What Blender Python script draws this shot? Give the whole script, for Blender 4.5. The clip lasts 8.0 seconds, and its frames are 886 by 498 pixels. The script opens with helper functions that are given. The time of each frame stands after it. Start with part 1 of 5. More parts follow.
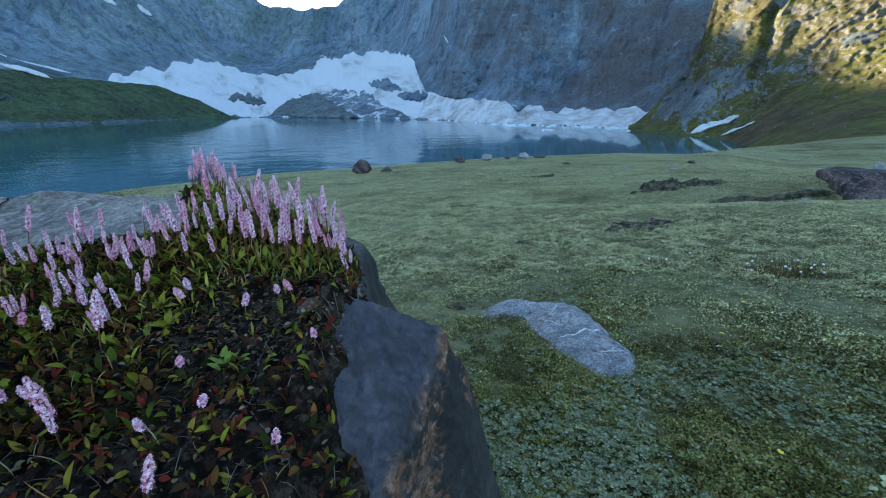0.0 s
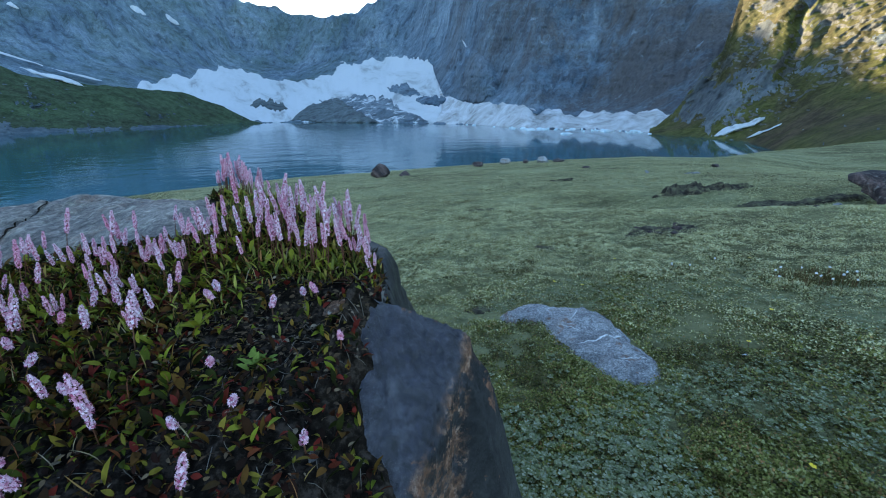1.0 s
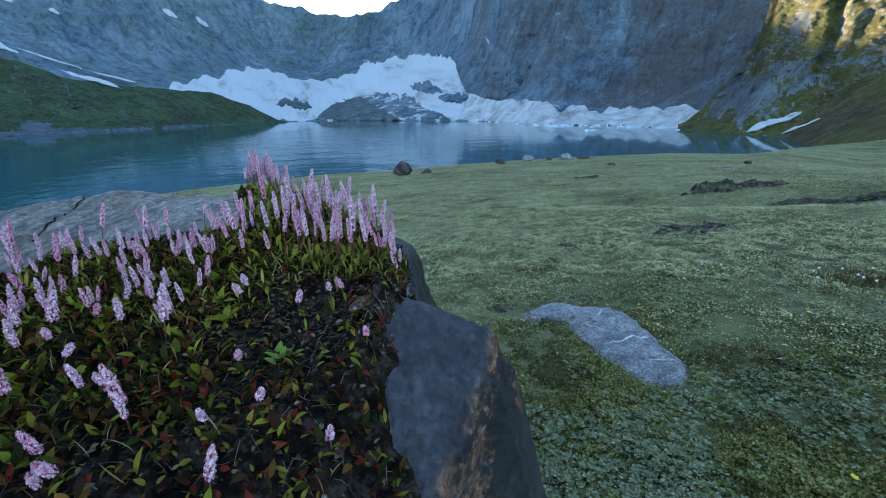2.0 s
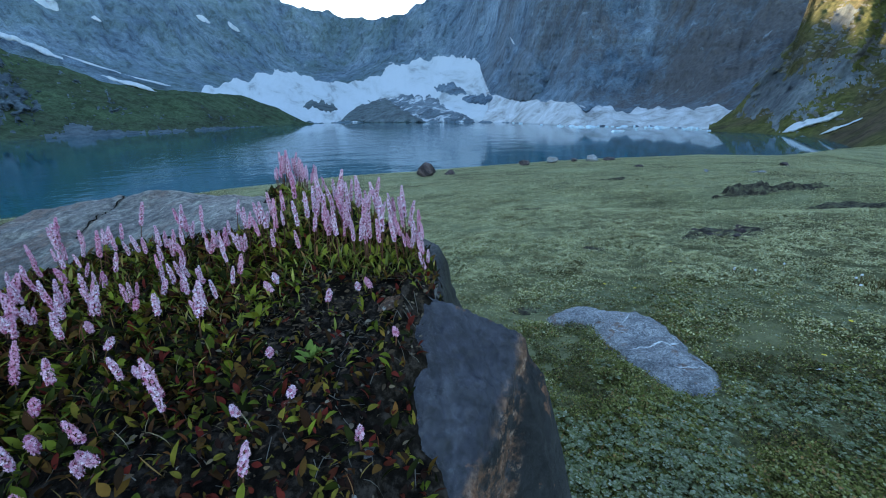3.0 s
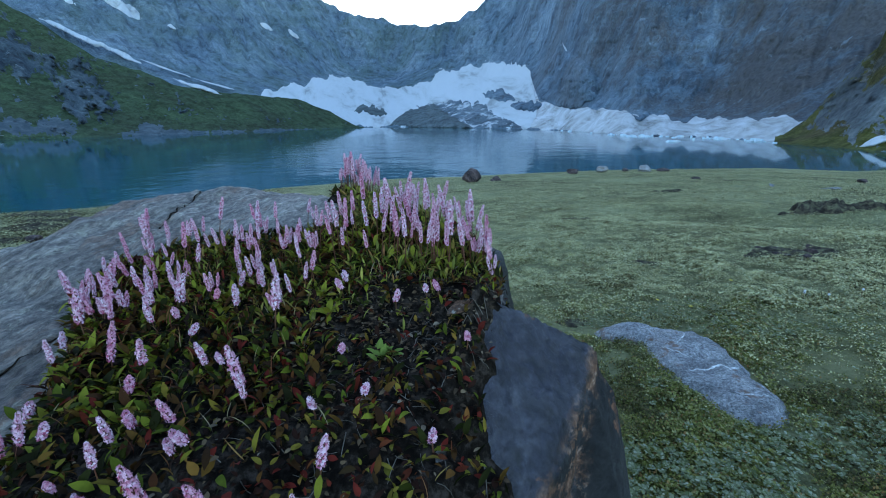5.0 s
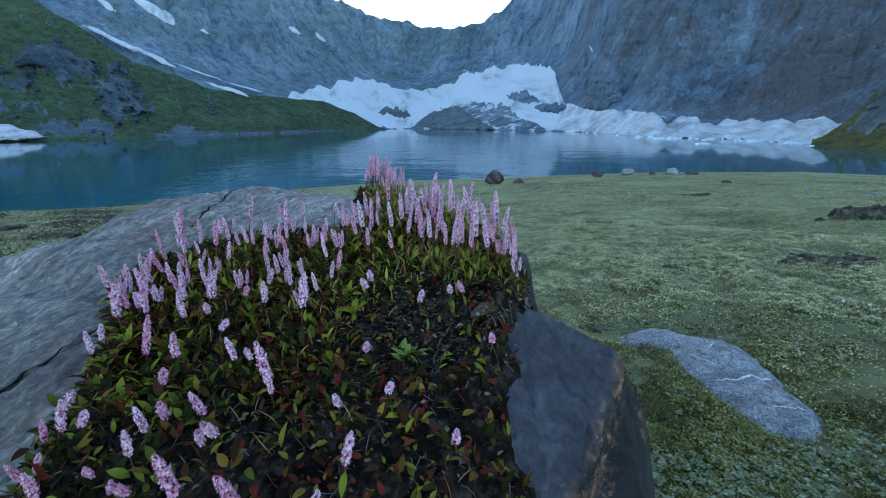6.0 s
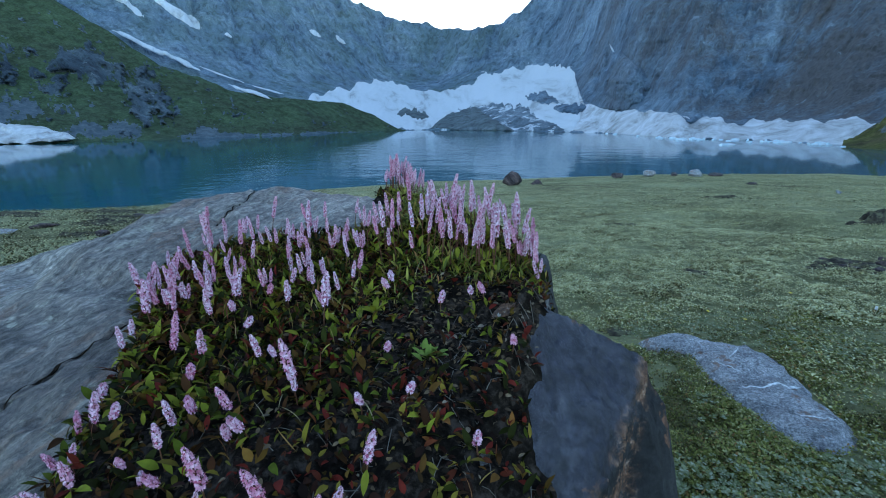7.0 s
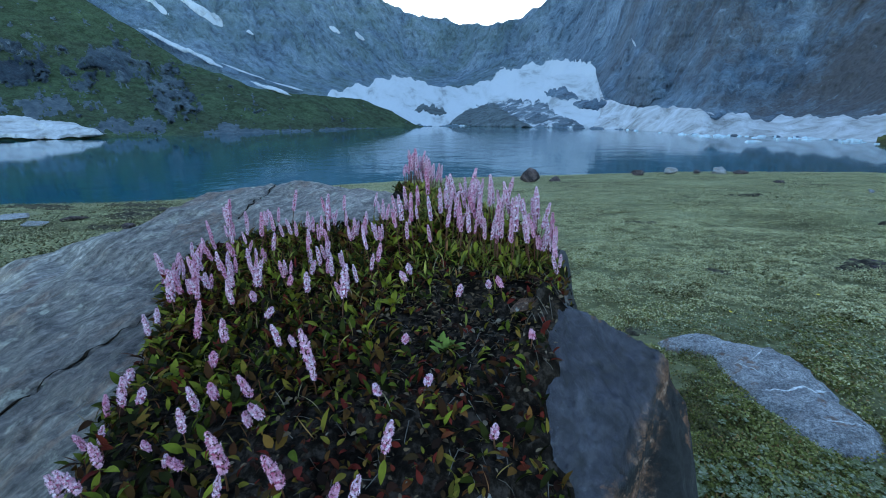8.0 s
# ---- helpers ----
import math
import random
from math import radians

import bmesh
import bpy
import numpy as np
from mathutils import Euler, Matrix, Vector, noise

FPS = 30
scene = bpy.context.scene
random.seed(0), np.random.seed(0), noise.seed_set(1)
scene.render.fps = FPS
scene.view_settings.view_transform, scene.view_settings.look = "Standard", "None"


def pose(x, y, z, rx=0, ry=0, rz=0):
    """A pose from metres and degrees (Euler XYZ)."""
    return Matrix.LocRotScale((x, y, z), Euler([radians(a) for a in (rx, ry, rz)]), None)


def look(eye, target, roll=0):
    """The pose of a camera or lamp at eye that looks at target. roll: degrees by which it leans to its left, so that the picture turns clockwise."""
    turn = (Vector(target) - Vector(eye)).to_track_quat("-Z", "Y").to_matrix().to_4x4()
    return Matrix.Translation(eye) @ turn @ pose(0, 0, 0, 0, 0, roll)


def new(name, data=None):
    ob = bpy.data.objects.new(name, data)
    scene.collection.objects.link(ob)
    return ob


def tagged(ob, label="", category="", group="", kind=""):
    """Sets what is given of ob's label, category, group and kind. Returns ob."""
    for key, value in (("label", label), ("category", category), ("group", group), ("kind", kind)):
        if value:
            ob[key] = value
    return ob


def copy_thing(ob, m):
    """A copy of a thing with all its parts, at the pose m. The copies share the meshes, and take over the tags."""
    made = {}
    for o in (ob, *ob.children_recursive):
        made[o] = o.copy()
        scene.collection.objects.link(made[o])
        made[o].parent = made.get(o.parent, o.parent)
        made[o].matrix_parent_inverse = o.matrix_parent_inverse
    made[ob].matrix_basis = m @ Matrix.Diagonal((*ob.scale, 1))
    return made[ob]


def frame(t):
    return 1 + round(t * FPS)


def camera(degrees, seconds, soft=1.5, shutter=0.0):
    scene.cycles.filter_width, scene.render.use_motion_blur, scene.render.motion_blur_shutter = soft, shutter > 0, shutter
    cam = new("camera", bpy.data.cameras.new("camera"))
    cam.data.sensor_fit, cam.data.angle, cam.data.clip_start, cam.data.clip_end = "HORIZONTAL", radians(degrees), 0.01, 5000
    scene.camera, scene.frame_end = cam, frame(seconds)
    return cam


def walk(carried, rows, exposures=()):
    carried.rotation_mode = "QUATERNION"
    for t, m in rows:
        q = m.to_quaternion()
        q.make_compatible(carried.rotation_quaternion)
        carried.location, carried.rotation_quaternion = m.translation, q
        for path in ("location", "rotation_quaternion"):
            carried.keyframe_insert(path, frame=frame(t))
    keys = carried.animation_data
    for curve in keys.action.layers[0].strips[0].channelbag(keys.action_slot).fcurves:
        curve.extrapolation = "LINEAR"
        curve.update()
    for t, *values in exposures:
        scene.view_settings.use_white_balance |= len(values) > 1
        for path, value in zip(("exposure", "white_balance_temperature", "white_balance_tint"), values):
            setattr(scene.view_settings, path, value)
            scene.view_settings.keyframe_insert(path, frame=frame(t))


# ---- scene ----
cam = camera(92.3, 8.0, soft=1.0)
PATH = [
    (0, (0.0002, -0.0001, 1.1235), (0.0405, 1.8979, 0.4944), -0.15),
    (0.5, (-0.0037, 0.0010, 1.1241), (-0.0037, 1.9025, 0.5042), -0.28),
    (1, (-0.0100, 0.0001, 1.1236), (-0.0502, 1.9038, 0.5120), -0.54),
    (1.5, (-0.0148, 0.0041, 1.1206), (-0.1068, 1.9026, 0.4984), -0.81),
    (3, (-0.0272, 0.0117, 1.1172), (-0.2713, 1.8997, 0.5043), -1.35),
    (3.5, (-0.0397, 0.0097, 1.1172), (-0.3453, 1.8903, 0.5090), -1.20),
    (4, (-0.0518, 0.0081, 1.1176), (-0.3978, 1.8845, 0.5181), -0.83),
    (4.5, (-0.0620, 0.0088, 1.1162), (-0.4469, 1.8803, 0.5254), -0.48),
    (6, (-0.0722, 0.0069, 1.1147), (-0.6043, 1.8461, 0.5365), -0.33),
    (6.5, (-0.0763, 0.0054, 1.1146), (-0.6421, 1.8358, 0.5407), -0.30),
    (7, (-0.0777, 0.0046, 1.1144), (-0.6855, 1.8218, 0.5414), -0.49),
    (7.5, (-0.0773, 0.0025, 1.1127), (-0.7146, 1.8072, 0.5322), -0.56),
    (8, (-0.0804, 0.0032, 1.1106), (-0.7587, 1.7904, 0.5225), -0.49),
]
walk(cam, [(t, look(eye, target, roll)) for t, eye, target, roll in PATH], exposures=((0.0, 2.5, 6300, 3), (8.0, 2.5, 6250, 3)))

EYE_Z, LAKE_Z = 1.12, -8.9

# ---- light ----
SUN_AZ, SUN_EL = -24.0, 10.95
world = bpy.data.worlds.new("sky")
scene.world = world
world.use_nodes = True
wn, wl = world.node_tree.nodes, world.node_tree.links
sky = wn.new("ShaderNodeTexSky")
sky.sky_type = "NISHITA"
sky.sun_disc = False
sky.sun_elevation = radians(SUN_EL)
sky.sun_rotation = radians(SUN_AZ)
sky.altitude = 3000
sky.air_density = 1.0
sky.dust_density = 1.5
wl.new(sky.outputs[0], wn["Background"].inputs[0])
wn["Background"].inputs[1].default_value = 0.12
sun_data = bpy.data.lights.new("sun", "SUN")
sun_data.energy = 4.6
sun_data.angle = radians(0.5)
sun_data.color = (1.0, 0.80, 0.52)
sun = new("sun", sun_data)
sd = Vector((math.sin(radians(SUN_AZ)) * math.cos(radians(SUN_EL)), math.cos(radians(SUN_AZ)) * math.cos(radians(SUN_EL)), math.sin(radians(SUN_EL))))
sun.matrix_world = look(sd * 50, (0, 0, 0))


# ---- small tools ----
def hash3(ix, iy, iz, seed):
    h = (ix * 374761393 + iy * 668265263 + iz * 2147483647 + seed * 1274126177) & 0xFFFFFFFF
    h = ((h ^ (h >> 13)) * 1274126177) & 0xFFFFFFFF
    h = ((h ^ (h >> 16)) * 2246822519) & 0xFFFFFFFF
    return ((h ^ (h >> 15)) & 0xFFFF) / 32767.5 - 1.0


def vnoise(x, y, z=0.0, seed=0):
    """Smooth value noise, -1 to 1, on numpy arrays."""
    x, y, z = np.broadcast_arrays(np.asarray(x, float), np.asarray(y, float), np.asarray(z, float))
    fx, fy, fz = np.floor(x), np.floor(y), np.floor(z)
    ix, iy, iz = fx.astype(np.int64), fy.astype(np.int64), fz.astype(np.int64)
    u, v, w = x - fx, y - fy, z - fz
    u, v, w = u * u * (3 - 2 * u), v * v * (3 - 2 * v), w * w * (3 - 2 * w)
    out = 0.0
    for a in (0, 1):
        for b in (0, 1):
            for c in (0, 1):
                k = (u if a else 1 - u) * (v if b else 1 - v) * (w if c else 1 - w)
                out = out + k * hash3(ix + a, iy + b, iz + c, seed)
    return out


def fbm(x, y, z=0.0, octaves=4, seed=0, gain=0.5):
    out, amp = 0.0, 1.0
    for o in range(octaves):
        out = out + amp * vnoise(np.asarray(x) * 2 ** o + 17.3 * o, np.asarray(y) * 2 ** o - 9.1 * o, np.asarray(z) * 2 ** o, seed + o)
        amp *= gain
    return out


def ease(a, b, x):
    k = np.clip((np.asarray(x, float) - a) / (b - a), 0, 1)
    return k * k * (3 - 2 * k)


def mesh_from(name, verts, faces, material, smooth=True):
    me = bpy.data.meshes.new(name)
    if isinstance(faces, np.ndarray):
        verts = np.ascontiguousarray(verts, np.float32)
        count, sides = faces.shape
        me.vertices.add(len(verts))
        me.vertices.foreach_set("co", verts.ravel())
        me.loops.add(count * sides)
        me.loops.foreach_set("vertex_index", np.ascontiguousarray(faces, np.int32).ravel())
        me.polygons.add(count)
        me.polygons.foreach_set("loop_start", np.arange(0, count * sides, sides, dtype=np.int32))
        me.update(calc_edges=True)
        me.validate()
    else:
        me.from_pydata(verts, [], faces)
    me.materials.append(material)
    if smooth:
        me.polygons.foreach_set("use_smooth", np.ones(len(me.polygons), bool))
    me.update()
    return me


def grid_faces(nu, nv, wrap=False):
    a = np.arange(nu - 1 if not wrap else nu)[:, None] * nv + np.arange(nv - 1)[None]
    b = (a + nv) % (nu * nv)
    return np.stack([a, b, b + 1, a + 1], -1).reshape(-1, 4)


def part(name, me, parent=None, label="", m=None):
    """One mesh object, under a thing or under a part."""
    ob = new(name, me)
    if parent is not None:
        ob.parent = parent
    if m is not None:
        ob.matrix_basis = m
    return tagged(ob, label)


# ---- materials ----
def material(name, rough=0.9, spec=0.3):
    m = bpy.data.materials.new(name)
    m.use_nodes = True
    n, l = m.node_tree.nodes, m.node_tree.links
    b = n["Principled BSDF"]
    b.inputs["Roughness"].default_value = rough
    b.inputs["Specular IOR Level"].default_value = spec
    return m, n, l, b


def noise_node(n, l, scale, detail=6, rough=0.6, stretch=None, where="Object", warp=0.0, turn=0.0):
    tc = n.new("ShaderNodeTexCoord")
    out = tc.outputs[where]
    if stretch:
        mp = n.new("ShaderNodeMapping")
        mp.vector_type = "TEXTURE"
        mp.inputs["Rotation"].default_value = (0, 0, radians(turn))
        mp.inputs["Scale"].default_value = tuple(1 / k for k in stretch)
        l.new(out, mp.inputs[0])
        out = mp.outputs[0]
    t = n.new("ShaderNodeTexNoise")
    t.inputs["Scale"].default_value = scale
    t.inputs["Detail"].default_value = detail
    t.inputs["Roughness"].default_value = rough
    t.inputs["Distortion"].default_value = warp
    l.new(out, t.inputs["Vector"])
    return t.outputs["Fac"]


def ramp(n, l, fac, stops):
    r = n.new("ShaderNodeValToRGB")
    el = r.color_ramp.elements
    while len(el) < len(stops):
        el.new(0.5)
    for e, (p, c) in zip(el, stops):
        e.position, e.color = p, (*c, 1)
    l.new(fac, r.inputs[0])
    return r.outputs[0]


def mix(n, l, fac, a, b, mode="MIX"):
    x = n.new("ShaderNodeMix")
    x.data_type, x.blend_type = "RGBA", mode
    for sock, v in ((x.inputs[0], fac), (x.inputs[6], a), (x.inputs[7], b)):
        if isinstance(v, (int, float)):
            sock.default_value = v
        elif isinstance(v, tuple):
            sock.default_value = (*v, 1)
        else:
            l.new(v, sock)
    return x.outputs[2]


def bump(n, l, b, height, strength, dist, normal=None):
    x = n.new("ShaderNodeBump")
    x.inputs["Strength"].default_value = strength
    x.inputs["Distance"].default_value = dist
    l.new(height, x.inputs["Height"])
    if normal is not None:
        l.new(normal, x.inputs["Normal"])
    l.new(x.outputs[0], b.inputs["Normal"])
    return x.outputs[0]


def rock_material(name, scale, stops, patch, streak=None, bump_d=0.01, rough=0.85, spec=0.3, fleck=(0.42, 0.40, 0.36), turn=0.0, grain=0.0, warp=0.8, speckle=0.9, soft_grain=0.9):
    """Rock: two scales of colour, stained patches, pale flecks, fine relief."""
    m, n, l, b = material(name, rough, spec)
    big = noise_node(n, l, scale, 9, 0.68, streak, warp=warp, turn=turn)
    col = ramp(n, l, big, stops)
    fine = noise_node(n, l, scale * 24, 8, 0.8, streak, turn=turn)
    col = mix(n, l, speckle, col, ramp(n, l, fine, [(0.40, (0.30, 0.30, 0.32)), (0.5, (0.85, 0.85, 0.85)), (0.60, (1.5, 1.48, 1.45))]), "MULTIPLY")
    seam = n.new("ShaderNodeTexVoronoi")
    seam.feature = "DISTANCE_TO_EDGE"
    seam.inputs["Scale"].default_value = scale * 1.6
    tcs = n.new("ShaderNodeTexCoord")
    mps = n.new("ShaderNodeMapping")
    mps.vector_type = "TEXTURE"
    mps.inputs["Rotation"].default_value = (0, 0, radians(turn))
    mps.inputs["Scale"].default_value = tuple(1 / k for k in streak or (1, 1, 1))
    l.new(tcs.outputs["Object"], mps.inputs[0])
    shift = n.new("ShaderNodeVectorMath")
    shift.operation = "ADD"
    wobble = n.new("ShaderNodeTexNoise")
    wobble.inputs["Scale"].default_value = scale * 3
    wobble.inputs["Detail"].default_value = 5
    amount = n.new("ShaderNodeVectorMath")
    amount.operation = "SCALE"
    amount.inputs["Scale"].default_value = 0.45 / scale
    l.new(wobble.outputs["Color"], amount.inputs[0])
    l.new(mps.outputs[0], shift.inputs[0])
    l.new(amount.outputs[0], shift.inputs[1])
    l.new(shift.outputs[0], seam.inputs["Vector"])
    line = ramp(n, l, seam.outputs["Distance"], [(0.0, (0.30, 0.30, 0.32)), (0.022, (1, 1, 1))])
    col = mix(n, l, 0.7, col, line, "MULTIPLY")
    p = noise_node(n, l, scale * 2.1, 8, 0.7, streak, warp=warp * 0.6, turn=turn)
    col = mix(n, l, ramp(n, l, p, [(patch[1], (0, 0, 0)), (patch[1] + 0.07, (0.85, 0.85, 0.85))]), col, patch[0])
    q = noise_node(n, l, scale * 13, 7, 0.75)
    col = mix(n, l, ramp(n, l, q, [(0.56, (0, 0, 0)), (0.62, (0.7, 0.7, 0.7))]), col, fleck)
    if grain:
        g = noise_node(n, l, grain, 8, 0.78, warp=0.3)
        col = mix(n, l, soft_grain, col, ramp(n, l, g, [(0.40, (0.38, 0.37, 0.37)), (0.48, (0.85, 0.84, 0.83)), (0.55, (1.1, 1.1, 1.08)), (0.62, (1.55, 1.53, 1.48))]), "MULTIPLY")
        s = noise_node(n, l, grain * 0.28, 9, 0.8, streak, turn=turn, warp=0.6)
        col = mix(n, l, soft_grain * 0.9, col, ramp(n, l, s, [(0.42, (0.5, 0.47, 0.47)), (0.49, (0.95, 0.94, 0.93)), (0.58, (1.35, 1.33, 1.3))]), "MULTIPLY")
    l.new(col, b.inputs["Base Color"])
    nb = bump(n, l, b, big, 0.8, bump_d * 6)
    if grain:
        nb = bump(n, l, b, g, 0.9, 0.004, nb)
        nb = bump(n, l, b, s, 0.9, 0.012, nb)
    nb = bump(n, l, b, q, 0.5, bump_d * 2, nb)
    bump(n, l, b, fine, 0.8, bump_d, nb)
    return m


def cliff_material(name, stops, brown=0.0, green=0.0, pale=(0.24, 0.28, 0.31), snowy=0.0):
    """Jointed mountain rock: upright joints, ledges, brown stains that also darken the right side as painted shade,
    mossy stains, old snow in the hollows.
    """
    m, n, l, b = material(name, 0.9, 0.2)
    col = ramp(n, l, noise_node(n, l, 0.018, 9, 0.65, (1, 1, 0.25), warp=0.3), stops)
    joints = noise_node(n, l, 0.10, 7, 0.7, (1, 1, 0.12))
    col = mix(n, l, 0.75, col, ramp(n, l, joints, [(0.40, (0.40, 0.42, 0.46)), (0.49, (0.95, 0.95, 0.95)), (0.62, (1.3, 1.28, 1.25))]), "MULTIPLY")
    ledges = noise_node(n, l, 0.035, 7, 0.7, (0.4, 0.4, 1.8), warp=0.4)
    col = mix(n, l, 0.4, col, ramp(n, l, ledges, [(0.38, (0.6, 0.6, 0.62)), (0.52, (1.0, 1.0, 1.0)), (0.62, (1.2, 1.2, 1.18))]), "MULTIPLY")
    tc = n.new("ShaderNodeTexCoord")
    sep = n.new("ShaderNodeSeparateXYZ")
    l.new(tc.outputs["Object"], sep.inputs[0])
    # brown grows with x: rock stain and the right wall's shade in one colour
    for amount, x0, x1, size, colour in ((brown, -90, 90, 0.011, (0.092, 0.084, 0.082)), (green, -60, -200, 0.016, (0.095, 0.140, 0.080))):
        if amount:
            where = n.new("ShaderNodeMapRange")
            where.inputs["From Min"].default_value, where.inputs["From Max"].default_value = x0, x1
            where.inputs["To Max"].default_value = amount
            l.new(sep.outputs["X"], where.inputs["Value"])
            k = n.new("ShaderNodeMath")
            k.operation = "MULTIPLY"
            l.new(ramp(n, l, noise_node(n, l, size, 9, 0.72, (1, 1, 0.6), warp=0.4), [(0.42, (0, 0, 0)), (0.58, (1, 1, 1))]), k.inputs[0])
            l.new(where.outputs[0], k.inputs[1])
            col = mix(n, l, k.outputs[0], col, colour)
    col = mix(n, l, ramp(n, l, noise_node(n, l, 0.07, 8, 0.78, (1, 1, 0.4)), [(0.60, (0, 0, 0)), (0.68, (0.7, 0.7, 0.7))]), col, pale)
    fine = noise_node(n, l, 0.6, 6, 0.7, (1, 1, 0.6))
    col = mix(n, l, 0.7, col, ramp(n, l, fine, [(0.36, (0.55, 0.55, 0.56)), (0.5, (1.0, 1.0, 1.0)), (0.64, (1.4, 1.4, 1.38))]), "MULTIPLY")
    if snowy:
        drift = noise_node(n, l, 0.045, 9, 0.72, (1.4, 1.0, 0.5), warp=0.6, turn=30)
        col = mix(n, l, ramp(n, l, drift, [(snowy, (0, 0, 0)), (snowy + 0.05, (1, 1, 1))]), col, (0.58, 0.61, 0.64))
    l.new(col, b.inputs["Base Color"])
    nb = bump(n, l, b, joints, 0.7, 1.4)
    nb = bump(n, l, b, ledges, 0.6, 1.2, nb)
    bump(n, l, b, fine, 0.5, 0.3, nb)
    return m


# the blue haze of distance is mixed into these rock colours
CLIFF = cliff_material("hazy_cliff_rock", [(0.36, (0.088, 0.130, 0.176)), (0.5, (0.142, 0.196, 0.252)), (0.64, (0.195, 0.254, 0.312))], 0.95, 0.32, (0.28, 0.34, 0.39))
MORAINE = cliff_material("moraine_gravel", [(0.36, (0.085, 0.110, 0.118)), (0.5, (0.115, 0.142, 0.150)), (0.64, (0.150, 0.176, 0.185))], pale=(0.15, 0.17, 0.18))
SNOWY = cliff_material("snow_streaked_rock", [(0.36, (0.090, 0.122, 0.150)), (0.5, (0.145, 0.185, 0.220)), (0.64, (0.20, 0.24, 0.275))], snowy=0.52)


def hill_material(name, green, brown, rockc, rock_at, scale):
    m, n, l, b = material(name, 0.95, 0.1)
    a = noise_node(n, l, scale, 7, 0.6, warp=0.4)
    col = ramp(n, l, a, [(0.35, brown), (0.55, green), (0.8, tuple(c * 1.5 for c in green))])
    r = noise_node(n, l, scale * 1.7, 9, 0.7, (1, 1, 0.6), warp=0.5)
    rc = mix(n, l, noise_node(n, l, scale * 20, 5, 0.7), tuple(c * 0.45 for c in rockc), tuple(c * 1.4 for c in rockc))
    geo = n.new("ShaderNodeNewGeometry")
    sep = n.new("ShaderNodeSeparateXYZ")
    l.new(geo.outputs["Normal"], sep.inputs[0])
    steep = n.new("ShaderNodeMath")
    steep.operation = "MULTIPLY_ADD"
    l.new(sep.outputs["Z"], steep.inputs[0])
    steep.inputs[1].default_value = -0.8
    l.new(r, steep.inputs[2])
    k = ramp(n, l, steep.outputs[0], [(rock_at, (0, 0, 0)), (rock_at + 0.08, (1, 1, 1))])
    col = mix(n, l, k, col, rc)
    fine = noise_node(n, l, scale * 30, 5, 0.7)
    col = mix(n, l, 0.6, col, ramp(n, l, fine, [(0.38, (0.5, 0.5, 0.5)), (0.5, (0.95, 0.95, 0.95)), (0.62, (1.4, 1.38, 1.35))]), "MULTIPLY")
    mid = noise_node(n, l, scale * 6, 6, 0.65, warp=0.5)
    col = mix(n, l, 0.8, col, ramp(n, l, mid, [(0.38, (0.55, 0.55, 0.5)), (0.6, (1.25, 1.22, 1.2))]), "MULTIPLY")
    l.new(col, b.inputs["Base Color"])
    bump(n, l, b, fine, 0.5, 0.35)
    return m


# grass and rock tinted bluish, haze painted into the base colour
HILL = hill_material("hazy_alpine_grass", (0.056, 0.083, 0.043), (0.050, 0.066, 0.038), (0.10, 0.125, 0.145), -0.06, 0.022)
CRAG = cliff_material("dark_crag_rock", [(0.36, (0.026, 0.040, 0.054)), (0.5, (0.056, 0.077, 0.094)), (0.64, (0.105, 0.134, 0.152))], pale=(0.25, 0.28, 0.295))
SLOPE_ROCK = cliff_material("slope_rock", [(0.36, (0.070, 0.088, 0.100)), (0.5, (0.125, 0.145, 0.155)), (0.64, (0.19, 0.205, 0.21))], 0.5, pale=(0.26, 0.27, 0.27))
SCREE, n, l, b = material("grey_scree", 0.95, 0.1)
f = noise_node(n, l, 0.12, 9, 0.75)
l.new(ramp(n, l, f, [(0.36, (0.055, 0.076, 0.092)), (0.5, (0.085, 0.108, 0.125)), (0.64, (0.130, 0.155, 0.175))]), b.inputs["Base Color"])
bump(n, l, b, f, 0.7, 1.0)
RSLOPE = hill_material("grassy_rock_slope", (0.098, 0.098, 0.030), (0.085, 0.064, 0.038), (0.165, 0.160, 0.150), 0.20, 0.028)

SNOW, n, l, b = material("old_snow", 0.6, 0.3)
a = noise_node(n, l, 0.03, 9, 0.68, (1.2, 0.35, 0.7), warp=0.5, turn=25)
l.new(ramp(n, l, a, [(0.34, (0.30, 0.32, 0.33)), (0.44, (0.54, 0.57, 0.59)), (0.56, (0.60, 0.63, 0.66))]), b.inputs["Base Color"])
bump(n, l, b, a, 0.5, 1.5)
OLD_SNOW, n, l, b = material("dirty_snow", 0.7, 0.2)
a = noise_node(n, l, 0.035, 9, 0.72, (1.6, 1.0, 0.6), warp=1.2)
l.new(ramp(n, l, a, [(0.36, (0.26, 0.25, 0.24)), (0.47, (0.48, 0.48, 0.48)), (0.60, (0.66, 0.67, 0.69))]), b.inputs["Base Color"])
bump(n, l, b, a, 0.4, 1.0)

ICE, n, l, b = material("blue_ice", 0.3, 0.5)
l.new(ramp(n, l, noise_node(n, l, 0.2, 4), [(0.35, (0.55, 0.72, 0.80)), (0.65, (0.85, 0.9, 0.93))]), b.inputs["Base Color"])

WATER, n, l, b = material("lake_water", 0.05, 0.5)
b.inputs["IOR"].default_value = 1.33
l.new(ramp(n, l, noise_node(n, l, 0.006, 3), [(0.4, (0.004, 0.088, 0.118)), (0.6, (0.008, 0.115, 0.15))]), b.inputs["Base Color"])
w1 = noise_node(n, l, 0.9, 3, 0.5)
w2 = noise_node(n, l, 0.12, 3, 0.5)
